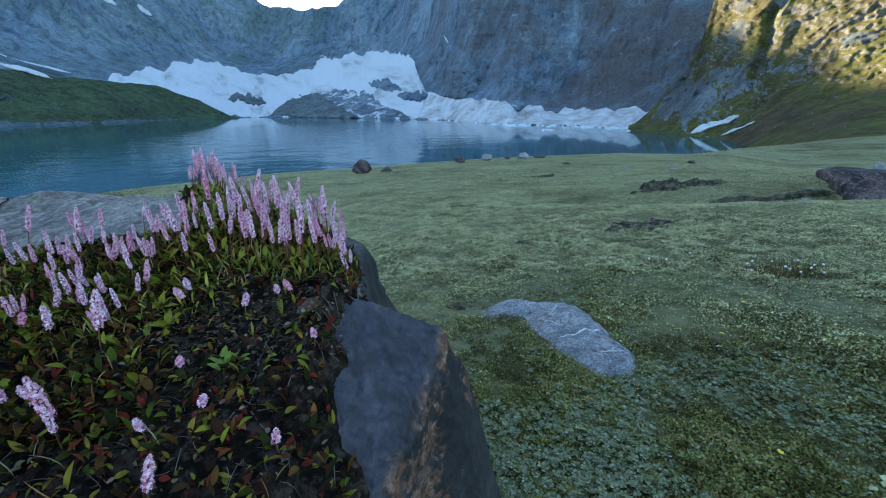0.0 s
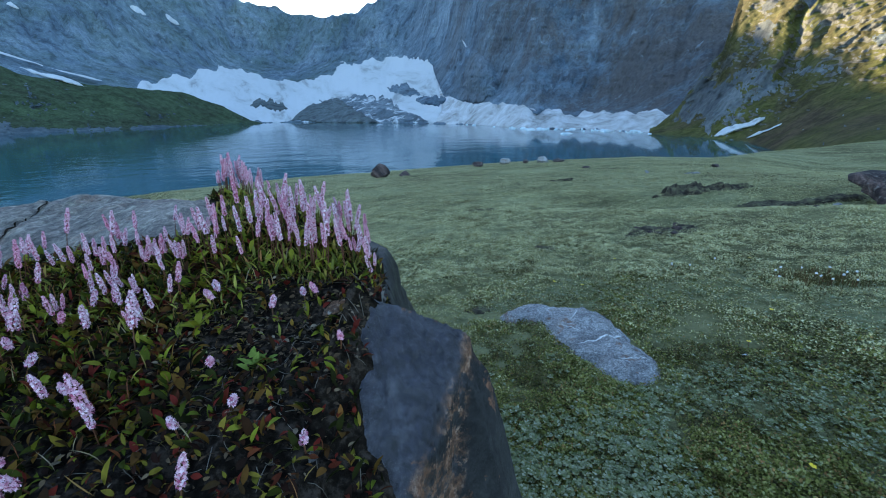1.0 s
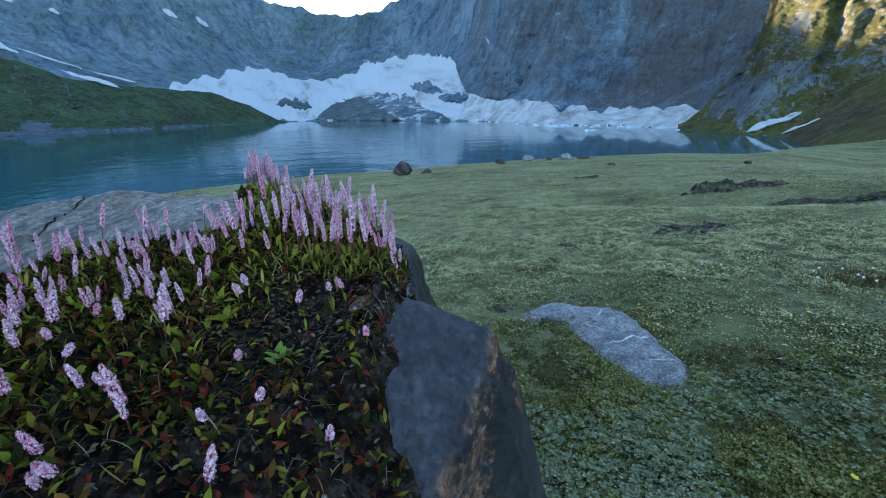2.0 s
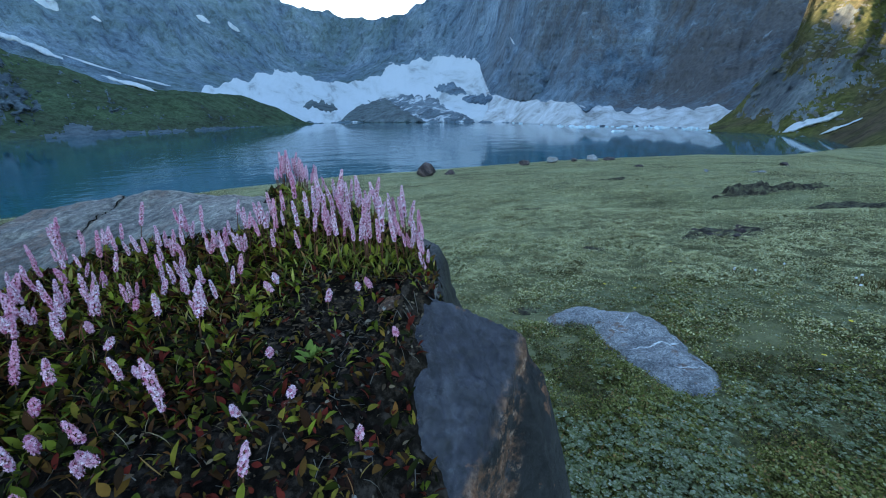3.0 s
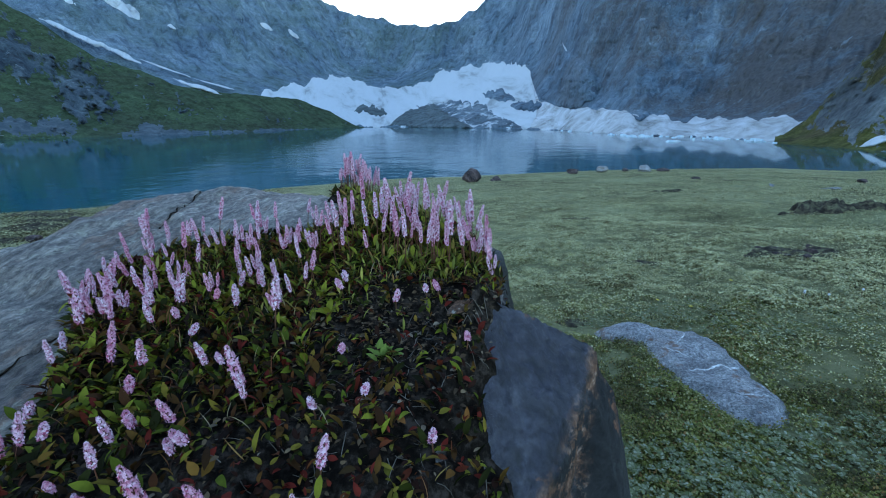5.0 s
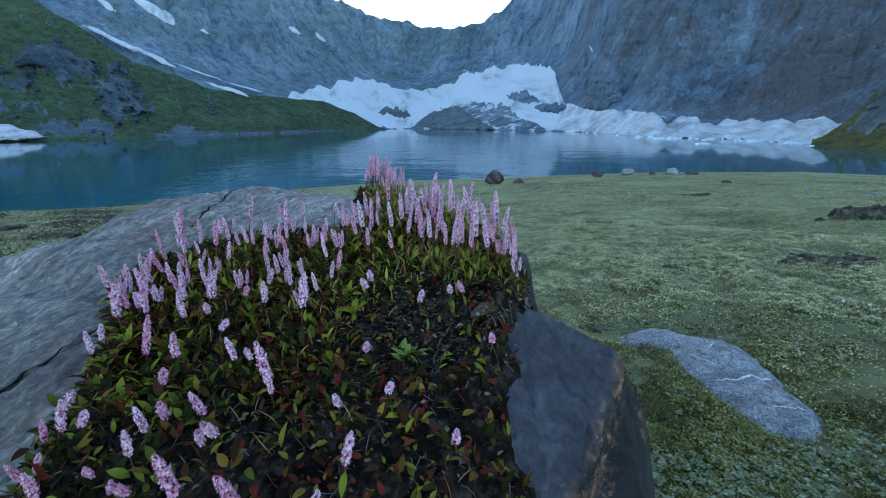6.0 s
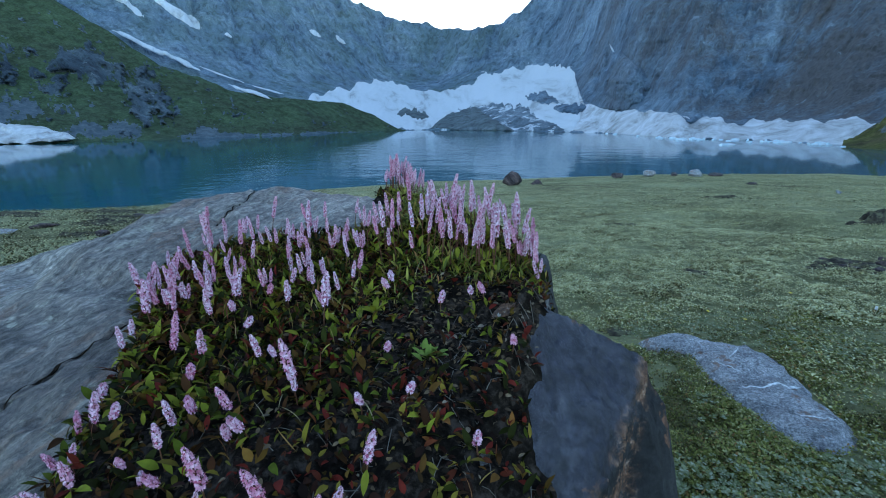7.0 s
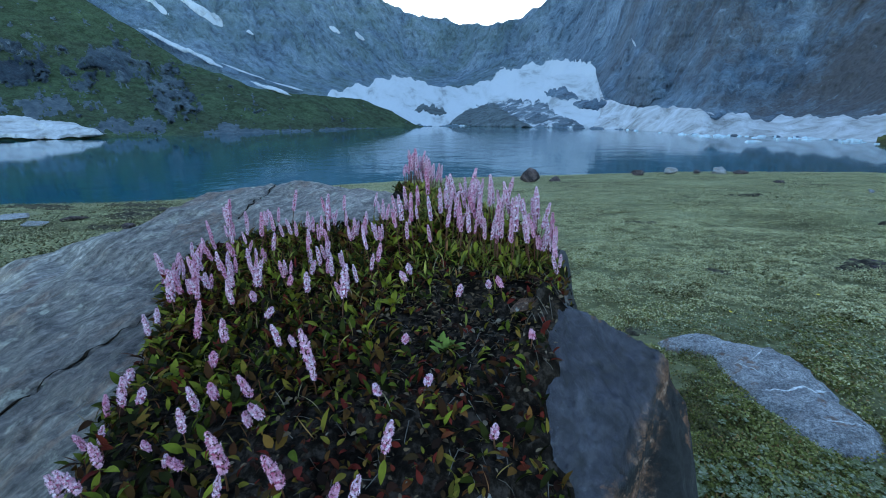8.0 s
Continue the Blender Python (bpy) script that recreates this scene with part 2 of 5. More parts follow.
# a patch of water roughened by wind, calm water round it
tc = n.new("ShaderNodeTexCoord")
dist = n.new("ShaderNodeVectorMath")
dist.operation = "DISTANCE"
sq = n.new("ShaderNodeVectorMath")
sq.operation = "MULTIPLY"
sq.inputs[1].default_value = (1.0, 0.4, 1.0)
l.new(tc.outputs["Object"], sq.inputs[0])
l.new(sq.outputs[0], dist.inputs[0])
dist.inputs[1].default_value = (-48, 80, LAKE_Z)
wind = n.new("ShaderNodeMapRange")
wind.inputs["From Min"].default_value, wind.inputs["From Max"].default_value = 85, 30
wind.inputs["To Min"].default_value, wind.inputs["To Max"].default_value = 0.015, 0.60
l.new(dist.outputs["Value"], wind.inputs["Value"])
nb = bump(n, l, b, w2, 0.1, 0.4)
bump(n, l, b, w1, 0.1, 0.08, nb)
for node in n:
    if node.bl_idname == "ShaderNodeBump":
        l.new(wind.outputs[0], node.inputs["Strength"])

MEADOW, n, l, b = material("meadow_turf", 0.95, 0.1)
a = noise_node(n, l, 0.35, 6, 0.6)
col = ramp(n, l, a, [(0.38, (0.14, 0.128, 0.062)), (0.5, (0.23, 0.222, 0.11)), (0.62, (0.33, 0.325, 0.18))])
f = noise_node(n, l, 9.0, 8, 0.75)
col = mix(n, l, 0.75, col, ramp(n, l, f, [(0.32, (0.25, 0.25, 0.2)), (0.5, (0.8, 0.8, 0.75)), (0.7, (1.3, 1.3, 1.25))]), "MULTIPLY")
l.new(col, b.inputs["Base Color"])
ff = noise_node(n, l, 40.0, 5, 0.7)
nb = bump(n, l, b, f, 0.6, 0.04)
bump(n, l, b, ff, 0.6, 0.01, nb)

BOULDER = rock_material("boulder_rock", 2.0, [(0.34, (0.090, 0.066, 0.062)), (0.44, (0.205, 0.176, 0.160)), (0.54, (0.33, 0.298, 0.268)), (0.64, (0.53, 0.495, 0.455))], ((0.22, 0.140, 0.105), 0.52), (2.2, 0.6, 1.2), bump_d=0.0032, rough=0.5, spec=0.55, fleck=(0.46, 0.44, 0.36), turn=-8, grain=75.0, warp=0.5, soft_grain=0.85, speckle=0.75)
STONE = rock_material("grey_stone", 5.0, [(0.36, (0.27, 0.27, 0.28)), (0.5, (0.38, 0.38, 0.39)), (0.64, (0.47, 0.47, 0.48))], ((0.22, 0.13, 0.09), 0.56), None, bump_d=0.003, fleck=(0.17, 0.16, 0.155), grain=40.0, soft_grain=0.45)
# boulder rock with shade put into its colour, plus brown stains
SHADY = rock_material("shaded_stained_rock", 3.0, [(0.38, (0.018, 0.018, 0.019)), (0.5, (0.038, 0.037, 0.038)), (0.62, (0.07, 0.068, 0.066))], ((0.10, 0.055, 0.03), 0.62), None, bump_d=0.003, rough=0.6, fleck=(0.09, 0.10, 0.07))


def broken_edge(name, face, dark, rust):
    """The slab's surface: a clean face, a broken side with its shade put into the colour, and a rusty band where they
    meet.
    """
    m, n, l, b = material(name, 0.38, 0.6)
    tc = n.new("ShaderNodeTexCoord")
    dot = n.new("ShaderNodeVectorMath")
    dot.operation = "DOT_PRODUCT"
    l.new(tc.outputs["Object"], dot.inputs[0])
    dot.inputs[1].default_value = (0.9415, -0.337, 0.0)
    wob = noise_node(n, l, 14, 7, 0.7)
    add = n.new("ShaderNodeMath")
    add.operation = "MULTIPLY_ADD"
    l.new(wob, add.inputs[0])
    add.inputs[1].default_value = 0.05
    l.new(dot.outputs["Value"], add.inputs[2])
    big = noise_node(n, l, 3.0, 9, 0.7, (2.2, 0.8, 1.0), warp=0.8)
    fine = noise_node(n, l, 45, 8, 0.75, (1.5, 0.8, 1.0))
    q = noise_node(n, l, 18, 8, 0.75)
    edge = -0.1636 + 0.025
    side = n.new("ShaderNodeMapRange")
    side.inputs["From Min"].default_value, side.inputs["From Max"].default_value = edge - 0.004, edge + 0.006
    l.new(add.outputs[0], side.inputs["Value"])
    # past the edge the colour is darkened to carry the side's shade
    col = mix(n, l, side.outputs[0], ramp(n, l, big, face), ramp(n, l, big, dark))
    gloss = n.new("ShaderNodeMapRange")
    gloss.inputs["To Min"].default_value, gloss.inputs["To Max"].default_value = 0.34, 0.9
    l.new(side.outputs[0], gloss.inputs["Value"])
    l.new(gloss.outputs[0], b.inputs["Roughness"])
    near = n.new("ShaderNodeMath")
    near.operation = "SUBTRACT"
    l.new(add.outputs[0], near.inputs[0])
    near.inputs[1].default_value = edge + 0.004
    off = n.new("ShaderNodeMath")
    off.operation = "ABSOLUTE"
    l.new(near.outputs[0], off.inputs[0])
    band = n.new("ShaderNodeMapRange")
    band.inputs["From Min"].default_value, band.inputs["From Max"].default_value = 0.013, 0.004
    l.new(off.outputs[0], band.inputs["Value"])
    worn = n.new("ShaderNodeMath")
    worn.operation = "MULTIPLY"
    l.new(band.outputs[0], worn.inputs[0])
    l.new(ramp(n, l, q, [(0.47, (0, 0, 0)), (0.53, (0.9, 0.9, 0.9))]), worn.inputs[1])
    col = mix(n, l, worn.outputs[0], col, ramp(n, l, fine, rust))
    spots = noise_node(n, l, 9, 6, 0.7)
    col = mix(n, l, ramp(n, l, spots, [(0.60, (0, 0, 0)), (0.63, (0.9, 0.9, 0.9))]), col, (0.19, 0.085, 0.045))
    col = mix(n, l, 0.65, col, ramp(n, l, fine, [(0.36, (0.35, 0.35, 0.37)), (0.5, (0.9, 0.9, 0.9)), (0.64, (1.6, 1.6, 1.6))]), "MULTIPLY")
    # relief shading painted in: hollows darkened, crests lightened, matching the bump
    pit = noise_node(n, l, 70, 8, 0.75, warp=0.4)
    col = mix(n, l, 0.75, col, ramp(n, l, pit, [(0.42, (0.30, 0.27, 0.29)), (0.47, (0.88, 0.86, 0.87)), (0.54, (1.1, 1.1, 1.1)), (0.60, (1.75, 1.72, 1.7))]), "MULTIPLY")
    worn2 = noise_node(n, l, 11, 9, 0.78, (1.6, 0.8, 1.0), warp=0.5)
    col = mix(n, l, 0.3, col, ramp(n, l, worn2, [(0.40, (0.55, 0.50, 0.52)), (0.5, (1.0, 0.98, 0.98)), (0.6, (1.4, 1.38, 1.36))]), "MULTIPLY")
    l.new(col, b.inputs["Base Color"])
    nb = bump(n, l, b, worn2, 0.8, 0.010)
    nb = bump(n, l, b, fine, 0.8, 0.005, nb)
    bump(n, l, b, pit, 0.8, 0.003, nb)
    return m


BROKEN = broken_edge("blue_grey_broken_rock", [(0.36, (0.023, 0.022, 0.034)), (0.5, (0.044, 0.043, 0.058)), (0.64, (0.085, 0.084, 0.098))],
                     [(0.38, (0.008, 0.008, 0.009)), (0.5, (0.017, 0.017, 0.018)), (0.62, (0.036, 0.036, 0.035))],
                     [(0.36, (0.08, 0.045, 0.028)), (0.5, (0.20, 0.095, 0.050)), (0.64, (0.34, 0.24, 0.18))])
RUST = rock_material("rusty_rock", 9.0, [(0.38, (0.06, 0.045, 0.04)), (0.5, (0.20, 0.10, 0.055)), (0.62, (0.30, 0.19, 0.12))], ((0.09, 0.085, 0.085), 0.54), None, bump_d=0.003, rough=0.75)
EARTH, n, l, b = material("bare_earth", 0.95, 0.1)
f = noise_node(n, l, 12, 8, 0.72)
col = ramp(n, l, f, [(0.40, (0.03, 0.025, 0.02)), (0.5, (0.085, 0.07, 0.05)), (0.58, (0.16, 0.15, 0.085))])
l.new(col, b.inputs["Base Color"])
bump(n, l, b, f, 0.9, 0.04)
VEIN, n, l, b = material("white_quartz", 0.6)
l.new(ramp(n, l, noise_node(n, l, 60, 4), [(0.35, (0.45, 0.45, 0.45)), (0.6, (0.78, 0.78, 0.77))]), b.inputs["Base Color"])
DARKROCK = rock_material("dark_weathered_rock", 1.5, [(0.42, (0.034, 0.024, 0.025)), (0.5, (0.10, 0.068, 0.063)), (0.58, (0.20, 0.14, 0.13))], ((0.15, 0.16, 0.11), 0.60), None, bump_d=0.008, fleck=(0.22, 0.20, 0.19))
SOIL, n, l, b = material("dark_soil", 0.95, 0.04)
f = noise_node(n, l, 60, 7, 0.7)
l.new(ramp(n, l, f, [(0.40, (0.007, 0.0055, 0.0045)), (0.5, (0.017, 0.013, 0.010)), (0.62, (0.060, 0.046, 0.037))]), b.inputs["Base Color"])
bump(n, l, b, f, 0.8, 0.006)


def leaf_material(name, stops, rough=0.65, patchy=None):
    m, n, l, b = material(name, rough, 0.06)
    g = n.new("ShaderNodeNewGeometry")
    col = ramp(n, l, g.outputs["Random Per Island"], stops)
    col = mix(n, l, 0.5, col, ramp(n, l, noise_node(n, l, 90, 3), [(0.35, (0.6, 0.6, 0.6)), (0.65, (1.15, 1.15, 1.1))]), "MULTIPLY")
    l.new(col, b.inputs["Base Color"])
    if patchy:
        col = mix(n, l, 1.0, col, ramp(n, l, noise_node(n, l, 3.6, 9, 0.76, warp=0.4), patchy), "MULTIPLY")
        col = mix(n, l, 0.8, col, ramp(n, l, noise_node(n, l, 15, 6, 0.7), [(0.36, (0.45, 0.43, 0.38)), (0.50, (0.97, 0.97, 0.94)), (0.64, (1.25, 1.26, 1.24))]), "MULTIPLY")
        l.new(col, b.inputs["Base Color"])
    return m


LEAF = leaf_material("knotweed_leaf", [(0, (0.0101, 0.01, 0.0028)), (0.32, (0.0265, 0.03, 0.0047)), (0.46, (0.0897, 0.1079, 0.0112)), (0.56, (0.218, 0.2326, 0.0234)), (0.66, (0.1373, 0.0718, 0.014)), (0.82, (0.0515, 0.0208, 0.0075)), (0.92, (0.024, 0.013, 0.0056)), (1, (0.117, 0.017, 0.0084))])
TURF_LEAF = leaf_material("cushion_leaf", [(0.0, (0.0855, 0.0874, 0.0205)), (0.35, (0.1938, 0.1848, 0.0479)), (0.7, (0.3021, 0.2822, 0.0935)), (0.88, (0.399, 0.3752, 0.1938)), (0.93, (0.342, 0.2128, 0.0798)), (1.0, (0.2964, 0.1568, 0.0684))], 0.8,
                          [(0.36, (0.40, 0.38, 0.34)), (0.48, (0.85, 0.88, 0.8)), (0.62, (1.2, 1.2, 1.2))])
# paler turf leaves for farther off: grazing sky light put into the colour
SAGE = leaf_material("skylit_leaf", [(0.0, (0.226, 0.2016, 0.0912)), (0.12, (0.452, 0.4032, 0.1881)), (0.4, (0.5989, 0.5488, 0.285)), (0.75, (0.6667, 0.6216, 0.3648)), (0.94, (0.678, 0.6496, 0.4104)), (1.0, (0.4068, 0.28, 0.1368))], 0.8,
                     [(0.37, (0.40, 0.35, 0.28)), (0.45, (0.88, 0.88, 0.84)), (0.60, (1.12, 1.12, 1.1))])
# same for the distant turf, brightness again in the base colour
SAGE_FAR = leaf_material("far_skylit_leaf", [(0.0, (0.3888, 0.3531, 0.1728)), (0.4, (0.5184, 0.4815, 0.2592)), (0.8, (0.6048, 0.5778, 0.3456)), (1.0, (0.5184, 0.4066, 0.216))], 0.8,
                         [(0.37, (0.55, 0.50, 0.42)), (0.45, (0.92, 0.92, 0.88)), (0.60, (1.1, 1.1, 1.08))])
TUFT = leaf_material("brown_tuft", [(0.0, (0.045, 0.045, 0.018)), (0.5, (0.09, 0.085, 0.035)), (1.0, (0.15, 0.11, 0.05))], 0.85)
ROSETTE = leaf_material("pale_rosette", [(0.0, (0.12, 0.14, 0.055)), (0.5, (0.22, 0.235, 0.12)), (0.9, (0.31, 0.32, 0.20)), (1.0, (0.38, 0.39, 0.28))], 0.75)
FRESH = leaf_material("fresh_shoot", [(0.0, (0.08, 0.09, 0.02)), (0.5, (0.20, 0.20, 0.042)), (0.8, (0.34, 0.31, 0.07)), (1.0, (0.28, 0.12, 0.05))])
LITTER = leaf_material("leaf_litter", [(0.0, (0.03, 0.022, 0.015)), (0.5, (0.10, 0.065, 0.04)), (0.8, (0.16, 0.11, 0.065)), (1.0, (0.24, 0.19, 0.14))], 0.8)
STALK = leaf_material("withered_stalk", [(0.0, (0.07, 0.065, 0.02)), (0.6, (0.14, 0.115, 0.04)), (1.0, (0.20, 0.10, 0.05))], 0.8)
BRIGHT = leaf_material("bright_leaf", [(0.0, (0.11, 0.155, 0.03)), (1.0, (0.19, 0.24, 0.05))])
LEAF_DARK = leaf_material("autumn_leaf", [(0, (0.0113, 0.0061, 0.0042)), (0.4, (0.0324, 0.0122, 0.0077)), (0.5, (0.0405, 0.0258, 0.0077)), (0.58, (0.1215, 0.017, 0.0119)), (0.7, (0.1377, 0.0204, 0.0131)), (0.8, (0.1134, 0.102, 0.0143)), (0.92, (0.2106, 0.1564, 0.0238)), (1, (0.1782, 0.0612, 0.0179))])
TWIG, n, l, b = material("dry_twig", 0.8)
l.new(ramp(n, l, noise_node(n, l, 25, 3), [(0.3, (0.05, 0.04, 0.032)), (0.7, (0.23, 0.20, 0.17))]), b.inputs["Base Color"])
YELLOW, n, l, b = material("yellow_petal", 0.6)
l.new(ramp(n, l, noise_node(n, l, 200, 2), [(0.3, (0.75, 0.50, 0.02)), (0.7, (0.85, 0.65, 0.05))]), b.inputs["Base Color"])
WHITE, n, l, b = material("white_down", 0.8)
l.new(ramp(n, l, noise_node(n, l, 120, 2), [(0.3, (0.62, 0.62, 0.62)), (0.7, (0.80, 0.80, 0.80))]), b.inputs["Base Color"])
RED_STALK = leaf_material("red_stalk", [(0.0, (0.10, 0.035, 0.02)), (0.5, (0.20, 0.07, 0.035)), (0.8, (0.22, 0.16, 0.05)), (1.0, (0.30, 0.24, 0.16))], 0.6)
STEM, n, l, b = material("red_stem", 0.6)
l.new(ramp(n, l, noise_node(n, l, 30, 2), [(0.3, (0.10, 0.03, 0.02)), (0.7, (0.16, 0.08, 0.03))]), b.inputs["Base Color"])
PETAL, n, l, b = material("pink_florets", 0.7, 0.2)
g = n.new("ShaderNodeNewGeometry")
oi = n.new("ShaderNodeObjectInfo")
c1 = ramp(n, l, g.outputs["Random Per Island"], [(0.0, (0.45, 0.12, 0.21)), (0.3, (0.65, 0.38, 0.49)), (0.7, (0.79, 0.58, 0.68)), (1.0, (0.86, 0.76, 0.83))])
c2 = ramp(n, l, oi.outputs["Random"], [(0.0, (0.92, 0.60, 0.70)), (0.45, (1.0, 0.90, 0.92)), (1.0, (1.0, 1.0, 1.0))])
l.new(mix(n, l, 1.0, c1, c2, "MULTIPLY"), b.inputs["Base Color"])

# ---- the land: eye height, lake level and the mountains round the lake ----


def meadow_height(x, y):
    """Turf that tilts up to the east and falls over a brow to the lake."""
    r = np.hypot(x, y)
    z = 0.07 * x - 0.067 * y
    z = z * ease(0.2, 3.0, r)
    z = z + 0.02 * fbm(x * 0.28, y * 0.28, 0, 3, 3) * ease(1.0, 6.0, r) + 0.012 * fbm(x * 2.1, y * 2.1, 0, 3, 5)
    # a shallow run-off channel with a low turf step behind it
    c = y - (6.6 - 0.16 * (x - 3.0) + 0.25 * np.sin(x * 0.8))
    z = z - 0.16 * np.exp(-(c / 0.7) ** 2) * ease(0.5, 3.0, x)
    az = np.degrees(np.arctan2(x, y))
    z = z + np.interp(az, (-75, -67, -61, -54, -20, -12, 10, 23.6, 35, 40, 60), (0.7, 0.52, 0.25, 0, 0, -0.10, -0.17, -0.42, -0.98, -1.5, -2.0)) * ease(7, 30, r)
    brow = 22.0 + 5.0 * ease(10, 40, az) + 30 * ease(30, 48, az) - 4.0 * ease(-20, -60, az)
    fall = np.clip(r - brow, 0, None)
    z = z - 0.012 * fall ** 2 / (1 + 0.05 * fall)
    bed = LAKE_Z - 6.0
    z = np.maximum(z, bed + 0.02 * (z - bed))
    behind = ease(95, 140, np.abs(az))
    return z * (1 - behind) + (0.02 * r + 0.03 * fbm(x * 0.3, y * 0.3, 0, 3, 9)) * behind


def polar_sheet(name, radii, azimuths, material, closed):
    r, a = np.meshgrid(radii, np.radians(azimuths))
    x, y = r * np.sin(a), r * np.cos(a)
    v = np.stack([x, y, meadow_height(x, y)], -1).reshape(-1, 3)
    return mesh_from(name, v, grid_faces(len(azimuths), len(radii), closed), material)


fine_az = np.concatenate([np.arange(-80, 65, 0.35), np.arange(65, 280, 3.0)])
ground = tagged(new("ground", polar_sheet("ground", np.concatenate([[0.01], np.geomspace(0.3, 60, 230), np.geomspace(62, 4400, 40)]), fine_az, MEADOW, True)),
                "short alpine meadow turf, grey-green with small leaves", "meadow", kind="structure")

wm = bpy.data.meshes.new("water")
a = np.radians(np.arange(-120, 90, 3.0))
wv = [(0, 14, LAKE_Z)] + [(1500 * math.sin(k), 14 + 1500 * math.cos(k), LAKE_Z) for k in a]
wm.from_pydata(wv, [], [(0, i + 1, i) for i in range(1, len(a))])
wm.materials.append(WATER)
tagged(new("water", wm), "deep teal glacial lake water with fine ripples", "lake", kind="structure")


def curve(knots):
    """A function of azimuth from (azimuth, value) pairs."""
    k = np.array(knots, float)
    return lambda az: np.interp(az, k[:, 0], k[:, 1])


shore = curve([(-80, 350), (-58, 358), (-45, 382), (-36, 430), (-24, 560), (-19, 573), (-10, 477), (1.4, 382), (9.7, 275), (17, 266), (25, 225), (28, 216), (31, 208), (42, 200)])
snow_line = curve([(-80, 6), (-36, 4.8), (-31, 4.0), (-25.5, 5.4), (-21, 4.2), (-17, 4.1), (-12.5, 6.2), (-5.8, 6.8), (-2.9, 6.3), (-2.0, 4.6), (-0.9, 2.4), (2.9, 1.3), (9.2, 0.9), (12, 0.0), (25, -0.1), (40, 0.5)])
bench = curve([(-80, 6), (-36, 4.8), (-12, 6.0), (-6, 5.8), (-2, 4.4), (2, 2.6), (6, 1.4), (12, 0.3), (40, 0.3)])
ridge = curve([(-80, 19), (-60, 18), (-40, 16), (-33, 15), (-28, 13.2), (-25, 12.0), (-20.5, 11.5), (-19.2, 10.9), (-15, 10.7), (-11.5, 11.1), (-8.4, 12.9), (-5, 15), (2, 17), (20, 18.5), (40, 18.5)])


def wall_range(az, el):
    """How far the cirque wall stands, by azimuth and height angle, in degrees."""
    d, s = shore(az), bench(az)
    base = -np.degrees(np.arctan((EYE_Z - LAKE_Z) / d))
    low = np.clip((el - base) / np.maximum(s - base, 0.5), 0, 1)
    far = ease(5, -8, az)
    r = d * (1 + (0.18 + 0.45 * far) * low) + np.clip(el - s, 0, None) * (9 + 14 * far)
    rough = ease(s - 0.1, s + 1.8, el)
    bent = az + 0.35 * fbm(az * 0.3, el * 0.5, 0, 4, 23)
    ribs = fbm(bent * 0.35, el * 0.07, 0, 5, 21, 0.45) + 0.45 * np.abs(fbm(bent * 1.5 - el * 0.15, el * 0.16, 3, 4, 25, 0.45)) + 0.05 * fbm(az * 5, el * 0.8, 0, 3, 31)
    ledge = fbm(az * 0.12, el * 1.3, 5, 4, 27, 0.6)
    joint = np.abs(fbm(bent * 2.0, el * 0.10, 7, 4, 33, 0.55))
    return r * (1 + rough * (0.024 * ribs + 0.006 * (0.5 - joint) + 0.004 * ledge) + 0.003 * fbm(az * 1.5, el * 2.0, 0, 3, 29))


def spherical(az, el, r):
    return np.stack([r * np.sin(np.radians(az)), r * np.cos(np.radians(az)), EYE_Z + r * np.tan(np.radians(el))], -1).reshape(-1, 3)


def skirt(low, high, n, power=1.0):
    """Rows from the low to the high angle, one set for each azimuth."""
    k = np.linspace(0, 1, n) ** power
    return low[:, None] + (high - low)[:, None] * k[None]


def mountain(name, az, low, high, rows, reach, mat, label, category):
    el = skirt(low, high, rows)
    A = az[:, None] + 0 * el
    v = spherical(A, el, reach(A, el))
    n0 = len(az)
    # a back slope that carries the crest down behind
    top = v.reshape(n0, rows, 3)[:, -1]
    back = top * np.array([1.5, 1.5, 0]) + np.array([0, 0, -30.0])
    v = np.concatenate([v.reshape(n0, rows, 3), back[:, None]], 1).reshape(-1, 3)
    return tagged(new(name, mesh_from(name, v, grid_faces(n0, rows + 1), mat)), label, category, kind="structure")


azs = np.arange(-80, 42, 0.14)
jag = 0.25 * fbm(azs * 0.9, 0 * azs, 0, 4, 41)
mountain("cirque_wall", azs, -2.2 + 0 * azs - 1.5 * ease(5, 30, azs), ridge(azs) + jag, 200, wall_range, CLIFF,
         "rock wall of a glacial cirque, in shade, with blue haze in its colour", "mountain")

hill_crest = curve([(-80, 15), (-66, 14), (-58, 11.5), (-53, 8.3), (-50, 6.0), (-46.4, 4.9), (-43, 3.5), (-39, 3.0), (-31, 2.3), (-27.4, 1.0), (-24.2, -0.75), (-23, -0.95)])


def blobs(az, el, spots, seed):
    """A ragged field that is high in the spots (azimuth, height angle and half sizes, in degrees)."""
    k = 0.0
    for a, e, sa, se in spots:
        k = np.maximum(k, np.exp(-((az - a) / sa) ** 2 - ((el - e) / se) ** 2))
    return k + 0.40 * fbm(az * 0.9, el * 0.9, 0, 4, seed, 0.6) + 0.22 * fbm(az * 3.5, el * 2.2, 0, 4, seed + 5, 0.65)


def crag_field(az, el):
    return blobs(az, el, ((-55.6, 5.7, 3.1, 1.8), (-51.6, 2.4, 2.2, 3.6), (-63.6, 5.2, 2.8, 2.2), (-70, 4.0, 4.0, 3.0), (-58.8, 3.6, 1.6, 1.4)), 51)


def scree_field(az, el):
    return blobs(az, el, ((-62.5, 1.3, 4.6, 1.4), (-56.0, -0.7, 3.8, 1.0), (-46.5, -0.8, 1.5, 0.7), (-71, 1.0, 5.0, 2.0)), 57)


